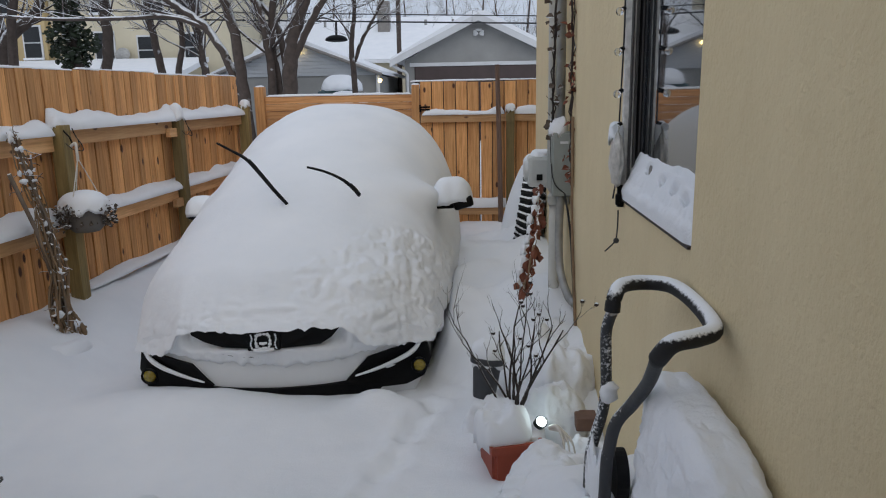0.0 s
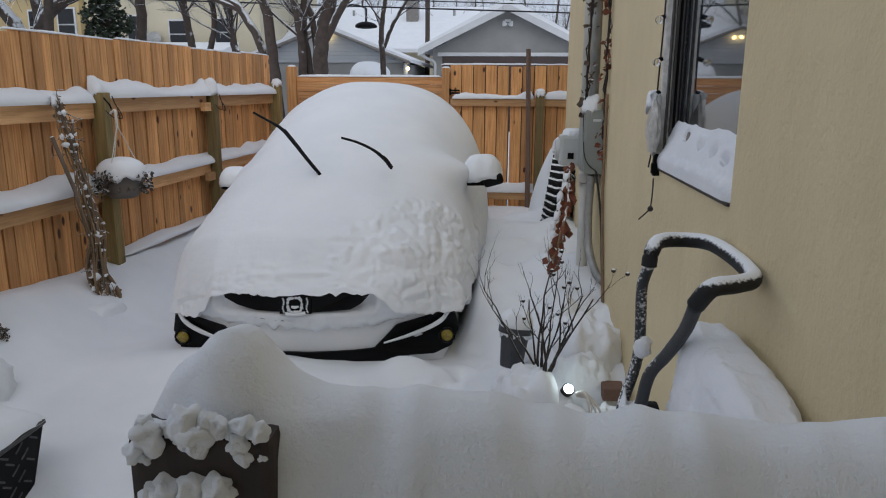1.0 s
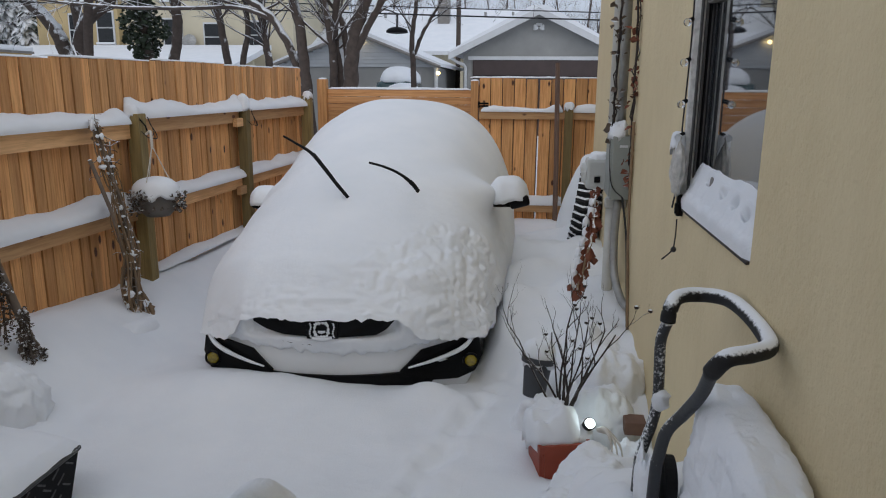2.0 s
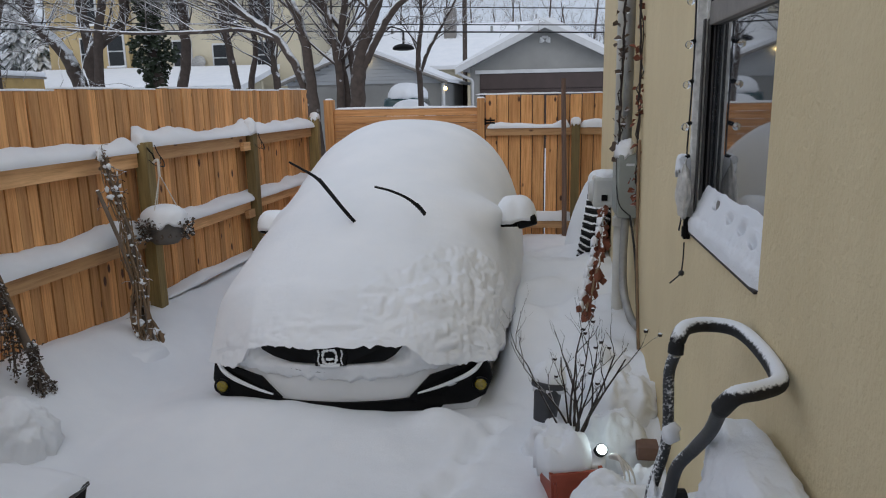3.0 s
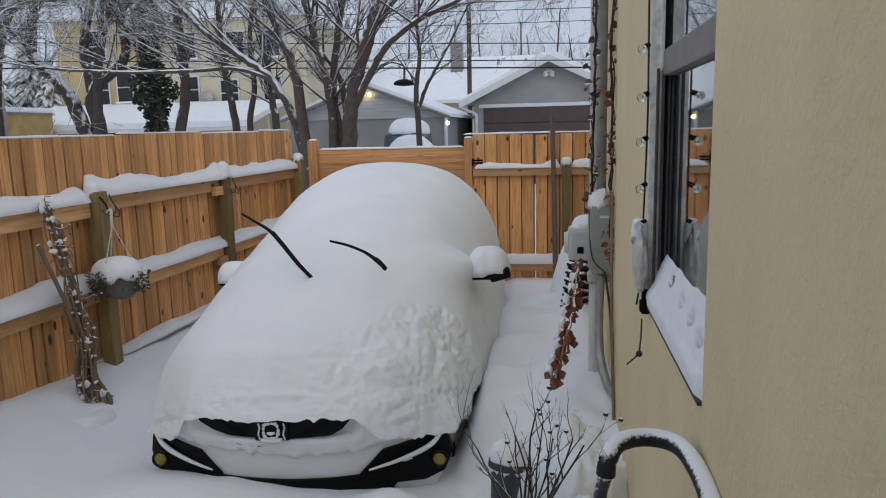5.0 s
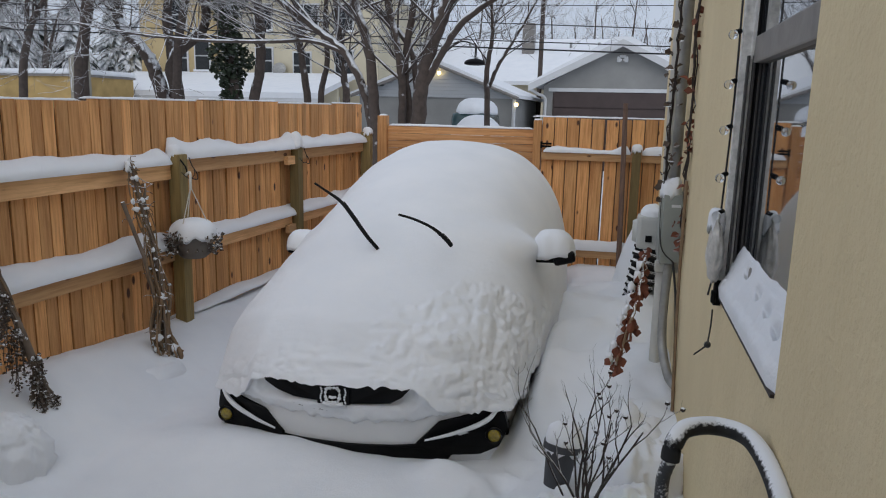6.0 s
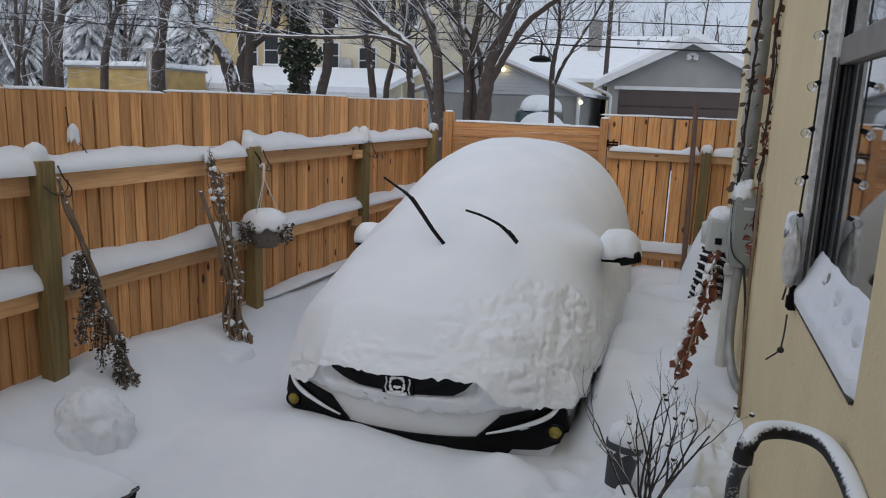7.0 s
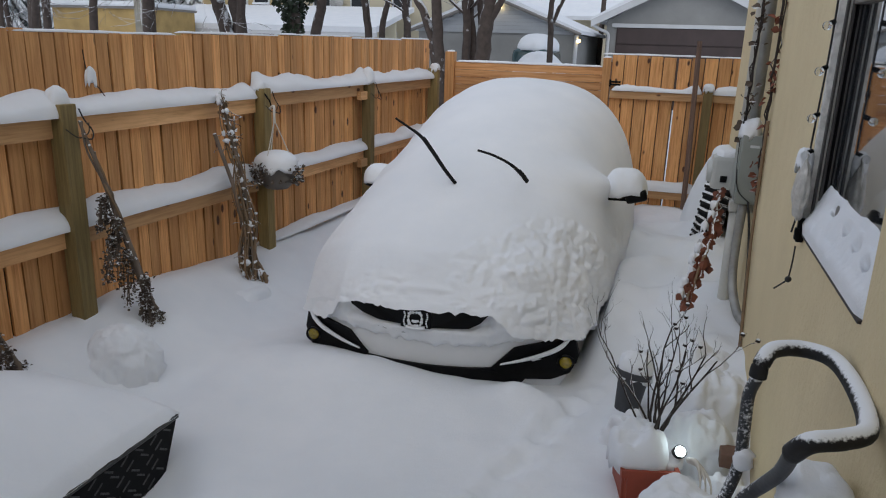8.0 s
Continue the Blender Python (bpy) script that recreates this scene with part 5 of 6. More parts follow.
def twining_vine(label, base, top, bend, n_stems, width, seed, n_leaves):
    """Dry stems wound round one another, thick at the foot and wispy at the top, clotted with snow."""
    rnd = random.Random(seed)
    v = thing("dead_vine", label, "vine")
    axis_ = curve([base, base.lerp(top, .5) + bend, top], 14)
    pool = []
    for k in range(n_stems):
        ph, tw, w = rnd.uniform(0, 6.28), rnd.uniform(-5, 5), width * rnd.uniform(.35, 1.1)
        end = len(axis_) if k % 3 else int(len(axis_) * rnd.uniform(.5, .9))
        pts = []
        for i, p in enumerate(axis_[:end]):
            q = i / (len(axis_) - 1)
            a = ph + tw * q
            r = w * (1.25 - .55 * q) * (1 + .45 * math.sin(q * 19 + ph))
            pts.append(p + Vector((r * math.cos(a), r * math.sin(a), rnd.uniform(-.01, .01))))
        pool += pts
        r = rnd.uniform(.011, .017) if k < 4 else rnd.uniform(.004, .008)
        part("stem", tube(bmesh.new(), pts, lerp_list([r * 1.2, r, r * .8, r * .45], len(pts)), 6), M_dry if k % 4 else M_drystem, v, smooth=True)
    for k in range(34):
        p = pool[rnd.randint(0, len(pool) - 1)]
        d = Vector((rnd.uniform(-1, 1), rnd.uniform(-1, 1), rnd.uniform(-.5, 1))).normalized()
        pts = [p]
        for i in range(5):
            d = (d + Vector((rnd.uniform(-.8, .8), rnd.uniform(-.8, .8), rnd.uniform(-.9, .5)))).normalized()
            pts.append(pts[-1] + d * rnd.uniform(.02, .035))
        part("tendril", tube(bmesh.new(), curve(pts, 3), .0022, 4), M_stem if k % 2 else M_dry, v)
    lb = bmesh.new()
    for k in range(n_leaves):
        leaf(lb, pool[rnd.randint(0, len(pool) - 1)], rnd.uniform(.02, .05), rnd)
    tagged(part("leaves", lb, M_dry, v, "curled dry leaves"), kind="stuff")
    cl = bmesh.new()
    clots(cl, pool, 70, .005, .013, rnd)
    clots(cl, pool, 16, .014, .026, rnd)
    tagged(part("caught_snow", cl, M_snow, v, "clots of snow caught in the vine", smooth=True), kind="stuff")
    return v


def drooping_plant(label, base, top, bunches, seed):
    """One tall bent stem with withered bunches hanging from its lower half."""
    rnd = random.Random(seed)
    v = thing("dead_plant", label, "plant")
    ax = curve([top, top.lerp(base, .45) + Vector((.01, -.01, .03)), base], 14)
    part("main_stem", tube(bmesh.new(), ax, lerp_list([.007, .011, .016, .022, .024], len(ax)), 8), M_drystem, v, smooth=True)
    for k in range(4):
        side = [p + Vector((rnd.uniform(-.022, .022), rnd.uniform(-.022, .022), 0)) for p in ax[k * 3:]]
        part("stem", tube(bmesh.new(), curve(side[::3], 3), .006, 5), M_dry if k % 2 else M_drystem, v)
    ends = []
    for share, ln_, out in bunches:
        p = ax[int(share * (len(ax) - 1))]
        bunch = bmesh.new()
        for k in range(9):
            o = Vector((rnd.uniform(-.045, .045), rnd.uniform(-.05, .05), 0)) + Vector(out)
            strand_ = curve([p, p + o * .6 + Vector((0, 0, -.03)), p + o + Vector((rnd.uniform(-.02, .02), rnd.uniform(-.02, .02), -ln_ * rnd.uniform(.6, 1)))], 5)
            tube(bunch, strand_, .0028, 4)
            for c in strand_[3:]:
                for q in range(4):
                    leaf(bunch, c + Vector((rnd.gauss(0, .008), rnd.gauss(0, .008), rnd.gauss(0, .010))), rnd.uniform(.010, .026), rnd)
            ends += strand_[2:5]
        tagged(part("withered_foliage", bunch, M_witherleaf, v, "dark withered hanging leaves"), kind="stuff")
    cl = bmesh.new()
    clots(cl, ax[4:] + ends, 30, .005, .014, rnd)
    tagged(part("caught_snow", cl, M_snow, v, "clots of snow on the withered plant", smooth=True), kind="stuff")
    return v


vb, vt = fence_pt(1.30, 0.14, 0.48), fence_pt(1.22, 0.0, 1.86)
twining_vine("dead snow-clotted vine twisted up a pole at the fence", vb, vt, Vector((0.03, 0.02, 0)), 22, 0.052, 101, 150)
pole = solid("vine_pole", tube(bmesh.new(), [fence_pt(1.36, 0.13, 0.45), fence_pt(1.20, 0.08, 1.25), fence_pt(1.08, 0.04, 1.62)], 0.013, 8), M_drystem, "pale wooden pole leaning at the fence", "pole")
drooping_plant("brown dead plant bent over beside the fence post", fence_pt(0.25, 0.17, 0.64), fence_pt(-0.02, 0.03, 1.80), ((.45, .20, (-.02, -.06, 0)), (.55, .26, (.02, -.05, 0)), (.62, .30, (-.03, -.10, 0)), (.70, .34, (.0, -.03, 0)), (.80, .28, (.03, .0, 0)), (.88, .30, (.02, -.04, 0)), (.97, .22, (.0, -.05, 0)), (.99, .10, (.02, .03, 0))), 103)
drooping_plant("dark withered climber at the near end of the fence", fence_pt(-0.62, 0.12, 0.62), fence_pt(-0.85, 0.0, 1.25), ((.5, .25, (.0, .03, 0)), (.8, .30, (.02, -.03, 0)), (.95, .2, (.0, .05, 0))), 107)
for s in (0.0, 1.83, 3.66):
    hk = bmesh.new()
    p = fence_pt(s + 0.01, 0.005, 1.86)
    tube(hk, curve([p, p + Vector((0.01, .02, -.06)), p + Vector((.03, .05, -.12)), p + Vector((.05, .02, -.16)), p + Vector((.04, -.03, -.15))], 4), 0.004, 5)
    tube(hk, curve([p + Vector((0, -.1, -.1)), p + Vector((.02, -.04, -.15)), p + Vector((.02, .03, -.13)), p + Vector((.0, .06, -.08))], 4), 0.003, 5)
    solid("wire_tie", hk, M_wire, "twisted dark wire on a fence post", "wire", group="wires on the posts")
snow_heap("snow_bush", 0.19, 0.20, 0.33, "snow-covered low bush by the fence", Matrix.Translation((-1.70, 3.42, gz(-1.55, 3.35) - 0.06)), 58, 0.12, square=2.2, droop=0.06, power=0.7, crumb=0.020)
snow_heap("snow_bush", 0.20, 0.26, 0.15, "snow heaped at the foot of the fence", Matrix.Translation((-1.80, 4.72, gz(-1.66, 4.7) - 0.09)), 57, 0.25, droop=0.1)

# ---- wicker table under snow ----
table = thing("wicker_table", "black open-weave wicker table under a dome of snow", "table")
TX0, TX1, TY0, TY1, TZ = -2.05, -0.96, 1.55, 2.925, 0.60
slab = bmesh.new()
rr = []
for z, gx_, gy_ in ((TZ, 0.0, 0.0), (TZ - 0.03, 0.0, 0.0), (0.30, -0.005, -0.11)):
    rr.append([slab.verts.new(p) for p in ((TX0 - gx_, TY0 - gy_, z), (TX1 + gx_, TY0 - gy_, z), (TX1 + gx_, TY1 + gy_, z), (TX0 - gx_, TY1 + gy_, z))])
for a, b in zip(rr, rr[1:]):
    for k in range(4):
        slab.faces.new((a[k], a[(k + 1) % 4], b[(k + 1) % 4], b[k]))
slab.faces.new(rr[0])
slab.faces.new(rr[-1][::-1])
part("apron", slab, M_black, table)
strand = mesh_of(boxed(-0.004, 0.004, -0.026, 0.026, -0.004, 0.004, bev=0.001), "strand", M_wicker)
nrm = math.atan2(0.11, 0.30)
for r in range(7):
    for k in range(15):
        z = TZ - 0.05 - r * 0.04
        q = (TZ - 0.03 - z) / (TZ - 0.31)
        y = TY1 - 0.11 * q - 0.06 - k * 0.088 - (0.044 if r % 2 else 0)
        if y < TY0 + 0.05:
            continue
        st = new("strand", strand)
        st.matrix_basis = Matrix.Translation((TX1 - 0.005 * q - 0.001, y, z)) @ pose(0, 0, 0, 32 if (r + k) % 2 else -32, 0, 0)
        st.parent = table
rim_ = bmesh.new()
for a, b in (((TX1, TY0), (TX1, TY1)), ((TX1, TY1), (TX0, TY1))):
    tube(rim_, [(a[0], a[1], TZ - 0.012), (b[0], b[1], TZ - 0.012)], 0.016, 8)
part("rim", rim_, M_wicker, table)
TS = np.zeros((40, 56, 3))
for i in range(40):
    for j in range(56):
        a, b = i / 39, j / 55
        x, y = TX0 - 0.03 + (TX1 - TX0 + 0.045) * a, TY0 - 0.02 + (TY1 - TY0 + 0.035) * b
        e = min(a, 1 - a) * (TX1 - TX0), min(b, 1 - b) * (TY1 - TY0)
        h = 0.20 * float(sst(0, 0.55, e[0] + 0.02)) ** 0.55 * float(sst(0, 0.40, e[1] + 0.03)) ** 0.5 + 0.035 * float(sst(-.002, 0.03, min(e)))
        TS[i, j] = (x, y, TZ - 0.012 + h + 0.008 * float(fbm(x * 5, y * 5, 3)) + 0.005 * float(vn(x * 30, y * 30, 5)) * (min(e) < .12))
tagged(new("table_snow", grid_mesh("table_snow", TS, M_snow)), "smooth dome of snow on the wicker table", "snow", kind="stuff")

# ---- porch rail before the camera ----
rail = thing("porch_railing", "weathered wooden porch railing with post", "railing", kind="structure")
part("post", boxed(0.605, 0.705, 0.885, 0.99, 0.1, 1.585, bev=0.006), M_darkwood, rail, "weathered post with dark cap")
part("post_cap", boxed(0.595, 0.715, 0.862, 1.0, 1.585, 1.662, bev=0.008), M_darkwood, rail)
part("top_rail", boxed(0.695, WX, 0.895, 0.98, 1.54, 1.58, bev=0.006), M_oldwood, rail)
part("bottom_rail", boxed(0.695, WX, 0.92, 0.96, 0.75, 0.79, bev=0.006), M_oldwood, rail)
for k in range(6):
    part("baluster", boxed(0.78 + 0.125 * k, 0.81 + 0.125 * k, 0.925, 0.955, 0.79, 1.54, bev=0.003), M_oldwood, rail)
tagged(snow_ridge("porch_rail_snow", (0.580, 0.945, 1.586), (WX, 0.93, 1.572), 0.13, 0.084, "", 61, step=0.008, peaks=((.06, .036, .066), (.105, .024, .055)), grow=0.05, soft_end=0.10), "thick ridge of snow on the porch rail, mounded over its post")
rnd = random.Random(9)
for k in range(34):
    bm = bmesh.new()
    bmesh.ops.create_icosphere(bm, subdivisions=3, radius=1)
    r = rnd.uniform(.003, .010) if k % 6 else rnd.uniform(.012, .016)
    for v in bm.verts:
        v.co = v.co * r * (1 + 0.6 * noise.noise(v.co * 1.4 + Vector((k, 0, 0))) + 0.15 * noise.noise(v.co * 4))
    q = rnd.random() ** 1.6
    solid("snow_clump", bm, M_snow, "clump of snow stuck to the porch post", "snow", Matrix.Translation((0.60 + rnd.uniform(0, .12), 0.866 - .004 * q, 1.672 - 0.062 * q)), kind="stuff", smooth=True)

# twig with a clot of snow on the fence boards
tw = thing("climber_twig", "thin dry twig with a clot of snow on the fence", "twig")
tp = fence_pt(0.22, -0.125, 2.02)
part("stem", tube(bmesh.new(), curve([tp + Vector((0, -.02, .14)), tp, tp + Vector((.02, .06, -.08)), tp + Vector((.03, .14, -.2))], 4), 0.003, 5), M_stem, tw)
snow_heap("snow_lump", 0.02, 0.035, 0.06, "clot of snow caught on a dry twig", Matrix.Translation(tp + Vector((.008, .01, -.02))), 91, 0.3)

# ---- beyond the fence: buildings ----
def gable_roof(x0, x1, y0, y1, z_eave, z_ridge, thick, over=0.0):
    """A snow slab over a gable whose ridge runs along y."""
    bm = bmesh.new()
    xm = (x0 + x1) / 2
    prof = [(x0 - over, z_eave), (xm, z_ridge), (x1 + over, z_eave), (x1 + over, z_eave + thick), (xm + 0.25, z_ridge + thick * .93), (xm, z_ridge + thick), (xm - .25, z_ridge + thick * .93), (x0 - over, z_eave + thick)]
    a = [bm.verts.new((x, y0, z)) for x, z in prof]
    b = [bm.verts.new((x, y1, z)) for x, z in prof]
    bm.faces.new(a[::-1])
    bm.faces.new(b)
    for i in range(len(prof)):
        j = (i + 1) % len(prof)
        bm.faces.new((a[i], a[j], b[j], b[i]))
    return bm


def gable_wall(x0, x1, y0, y1, z0, z_eave, z_ridge):
    bm = bmesh.new()
    prof = [(x0, z0), (x1, z0), (x1, z_eave), ((x0 + x1) / 2, z_ridge), (x0, z_eave)]
    a = [bm.verts.new((x, y0, z)) for x, z in prof]
    b = [bm.verts.new((x, y1, z)) for x, z in prof]
    bm.faces.new(a[::-1])
    bm.faces.new(b)
    for i in range(5):
        j = (i + 1) % 5
        bm.faces.new((a[i], a[j], b[j], b[i]))
    return bm


garage = thing("garage", "grey stucco garage with brown door and snowy roof", "garage")
part("wall", gable_wall(-1.42, 3.50, 25.0, 31, 0.0, 3.12, 4.48), M_garage, garage)
part("roof", gable_roof(-1.45, 3.53, 24.6, 31.2, 3.10, 4.52, 0.12, 0.40), M_snow, garage, "snow-covered roof")
fas = bmesh.new()
for sx in (-1, 1):
    xa, xb = 1.04 + sx * 2.92, 1.04
    vs = [fas.verts.new(p) for p in ((xa, 24.56, 2.92), (xb, 24.56, 4.34), (xb, 24.56, 4.56), (xa, 24.56, 3.14))]
    vb_ = [fas.verts.new((v.co.x, 24.64, v.co.z)) for v in vs]
    fas.faces.new(vs)
    fas.faces.new(vb_[::-1])
    for i in range(4):
        fas.faces.new((vs[i], vs[(i + 1) % 4], vb_[(i + 1) % 4], vb_[i]))
bmesh.ops.recalc_face_normals(fas, faces=fas.faces)
part("fascia", fas, M_whitetrim, garage, "white painted gable fascia")
part("door_lintel", boxed(-1.25, 3.35, 24.9, 25.01, 2.93, 3.05, bev=0.01), M_whitetrim, garage)
gdoor = part("garage_door", boxed(-1.10, 3.2, 24.95, 24.99, 0.1, 2.93), M_garagedoor, garage, "dark brown garage door")
for k in range(5):
    part("door_panel", boxed(-1.06, 3.16, 24.92, 24.95, 0.35 + 0.52 * k, 0.83 + 0.52 * k, bev=0.01), M_garagedoor, gdoor)
part("downpipe", tube(bmesh.new(), curve([(-1.80, 24.7, 2.98), (-1.60, 24.8, 2.85), (-1.36, 24.9, 2.72), (-1.34, 24.93, 2.3), (-1.34, 24.93, 0.3)], 4), 0.05, 8), M_whitetrim, garage, "white downpipe")
lampb = bmesh.new()
for dx in (-0.12, 0.12):
    bmesh.ops.create_cone(lampb, segments=12, radius1=0.09, radius2=0.03, depth=0.14, cap_ends=True, matrix=Matrix.Translation((1.05 + dx, 24.85, 3.98)) @ pose(0, 0, 0, 35, dx * 200, 0))
box(lampb, 0.95, 1.15, 24.9, 25.0, 4.02, 4.10)
part("flood_lamp", lampb, M_whitetrim, garage, "unlit twin floodlight")

shed = thing("outbuilding", "pale sided outbuilding with lit porch lamps and snowy roof", "outbuilding")
part("wall", gable_wall(-6.75, -2.02, 22.0, 29, 0.0, 2.62, 3.55), M_garage, shed, "grey rendered lower wall")
for k in range(9):
    z0 = 2.62 + 0.105 * k
    hw = 2.365 * max(0.02, 1 - (z0 - 2.62) / 0.93)
    part("siding_board", boxed(-4.385 - hw, -4.385 + hw, 21.955, 21.995, z0, z0 + 0.10, bev=0.004), M_siding, shed)
part("roof", gable_roof(-6.8, -1.97, 21.8, 29.2, 2.63, 3.58, 0.10, 0.18), M_snow, shed, "snow-covered roof")
edge = bmesh.new()
tube(edge, [(-1.80, 21.8, 2.62), (-4.385, 21.8, 3.60)], 0.05, 6)
tube(edge, [(-6.97, 21.8, 2.62), (-4.385, 21.8, 3.60)], 0.05, 6)
part("barge_board", edge, M_frame, shed)
part("downpipe", tube(bmesh.new(), [(-1.93, 21.9, 2.6), (-1.95, 21.95, 0.3)], 0.055, 8), M_whitetrim, shed, "white downpipe")
for x, z in ((-4.40, 3.34), (-4.20, 3.33), (-1.86, 2.45)):
    lm = bmesh.new()
    bmesh.ops.create_uvsphere(lm, u_segments=10, v_segments=6, radius=0.055)
    part("porch_lamp", lm, M_porchlamp, shed, "small lit warm lamp", m=Matrix.Translation((x, 21.86, z)))

bhouse = thing("house", "low house behind with a broad snow-covered roof", "house")
part("wall", boxed(-13.5, 1.2, 34.5, 44, 0.0, 3.6), M_creamhouse, bhouse)
rb = bmesh.new()
prof = [(33.8, 3.45), (40, 5.85), (46, 3.45), (46, 3.6), (40, 6.05), (33.8, 3.62)]
a = [rb.verts.new((-12.2, y, z)) for y, z in prof]
b = [rb.verts.new((1.0, y, z)) for y, z in prof]
rb.faces.new(a)
rb.faces.new(b[::-1])
for i in range(6):
    rb.faces.new((a[i], b[i], b[(i + 1) % 6], a[(i + 1) % 6]))
bmesh.ops.recalc_face_normals(rb, faces=rb.faces)
part("roof", rb, M_snow, bhouse, "broad snow-covered roof")
part("chimney", boxed(-3.95, -3.35, 37.6, 38.2, 4.6, 6.6, bev=0.03), M_frame, bhouse, "dark chimney")
for x in (-9.5, -6.8, -1.6, -0.2):
    part("vent", tube(bmesh.new(), [(x, 38.6, 5.3), (x, 38.6, 5.75)], 0.07, 8), M_pipe, bhouse)


def house_window(parent, x, y, z, w=0.78, h=1.1):
    f = bmesh.new()
    box(f, x - w / 2 - .08, x + w / 2 + .08, y - 0.06, y + 0.02, z - h / 2 - .08, z + h / 2 + .08, 0.01)
    fo = part("window", f, M_whitetrim, parent)
    part("pane", boxed(x - w / 2, x + w / 2, y - 0.085, y - 0.055, z + 0.03, z + h / 2), M_darkglass, fo)
    part("pane", boxed(x - w / 2, x + w / 2, y - 0.085, y - 0.055, z - h / 2, z - 0.03), M_darkglass, fo)
    part("sill_snow", boxed(x - w / 2 - .1, x + w / 2 + .1, y - 0.16, y - 0.04, z - h / 2 - .08, z - h / 2 + .02, bev=0.02), M_snow, fo)


yh = thing("house", "tall yellow rendered house with sash windows", "house")
part("wall", boxed(-21.4, -17.5, 31.6, 42, 0.0, 7.5), M_yellowhouse, yh)
part("roof", boxed(-21.7, -17.48, 31.3, 42, 7.5, 7.75, bev=0.06), M_snow, yh, "snow-covered flat roof")
for x, z in ((-19.35, 4.40), (-19.35, 6.35), (-18.1, 4.5)):
    house_window(yh, x, 31.6, z, 0.85 if x < -19 else 0.7, 1.3)
ch = thing("house", "cream rendered terrace house with sash windows", "house")
part("wall", boxed(-17.46, -9.6, 32.0, 42, 0.0, 7.3), M_creamhouse, ch)
part("roof", boxed(-17.46, -9.3, 31.7, 42, 7.3, 7.55, bev=0.06), M_snow, ch, "snow-covered flat roof")
for x, z in ((-15.15, 4.32), (-13.25, 4.12), (-15.15, 6.25), (-12.85, 6.2), (-11.2, 4.2), (-11.2, 6.2), (-11.9, 2.1)):
    house_window(ch, x, 32.0, z)
dish = bmesh.new()
bmesh.ops.create_cone(dish, segments=20, radius1=0.32, radius2=0.05, depth=0.10, cap_ends=True, matrix=pose(-14.3, 31.7, 3.95, 70, 20, 0))
tube(dish, [(-14.3, 31.7, 3.9), (-14.3, 31.95, 3.6)], 0.03, 6)
part("satellite_dish", dish, M_pipe, ch)

annex = thing("carport", "low carport with a thick snow-covered roof", "carport")
ar = bmesh.new()
prof = [(27.2, 2.58), (31.4, 3.55), (31.4, 3.75), (27.15, 2.80)]
a = [ar.verts.new((-21.6, y, z)) for y, z in prof]
b = [ar.verts.new((-10.4, y, z)) for y, z in prof]
ar.faces.new(a)
ar.faces.new(b[::-1])
for i in range(4):
    ar.faces.new((a[i], b[i], b[(i + 1) % 4], a[(i + 1) % 4]))
bmesh.ops.recalc_face_normals(ar, faces=ar.faces)
part("roof", ar, M_snow, annex, "thick snow on the roof")
part("eave", boxed(-21.6, -10.4, 27.22, 27.32, 2.44, 2.585), M_whitetrim, annex)
part("back_wall", boxed(-16.2, -10.5, 29.4, 29.6, 0, 3.0), M_creamhouse, annex)
part("back_wall", boxed(-21.5, -16.3, 31.2, 31.5, 0, 3.0), M_stone, annex, "dark shaded rear wall")
for x in (-21.3, -19.2, -17.0, -14.8, -12.6, -10.6):
    part("post", boxed(x - .06, x + .06, 27.25, 27.37, 0.1, 2.46), M_whitetrim, annex)

oc = thing("shed", "small ochre block shed with snow on its flat roof", "shed")
part("wall", boxed(-22.9, -18.5, 24, 27, 0, 3.18), M_ochre, oc)
part("coping", boxed(-22.95, -18.45, 23.9, 27.1, 3.18, 3.26), M_frame, oc)
part("roof_snow", boxed(-22.95, -18.45, 23.9, 27.1, 3.26, 3.46, bev=0.07), M_snow, oc)
part("pillar", boxed(-18.72, -18.2, 23.7, 24.2, 0, 3.95, bev=0.02), M_greypillar, oc, "tall grey block pillar")
part("pillar_snow", boxed(-18.74, -18.18, 23.68, 24.22, 3.95, 4.14, bev=0.07), M_snow, oc)

# parked car beyond the gate
suv = thing("car", "dark teal car parked beyond the gate, heaped with snow", "car", pose(-2.55, 19.2, 0, 0, 0, 0))
part("body", boxed(-0.85, 0.85, -1.6, 2.6, 0.35, 1.25, bev=0.18), M_teal, suv, smooth=True)
part("cabin", boxed(-0.62, 0.32, -0.2, 2.2, 1.2, 2.22, bev=0.2), M_teal, suv, "dark cabin with tinted glass", smooth=True)
for u in (-0.75, 0.75):
    for v in (-0.9, 1.8):
        wh = bmesh.new()
        bmesh.ops.create_cone(wh, segments=20, radius1=0.34, radius2=0.34, depth=0.22, cap_ends=True, matrix=pose(u, v, 0.36, 0, 90, 0))
        part("wheel", wh, M_rubber, suv)
snow_heap("car_snow", 0.50, 1.2, 0.42, "dome of snow on the car roof beyond the gate", pose(-2.70, 20.2, 2.18), 81, 0.05)
snow_heap("car_snow", 0.66, 0.8, 0.95, "mound of snow on the bonnet beyond the gate", pose(-2.28, 18.3, 1.22), 83, 0.05)

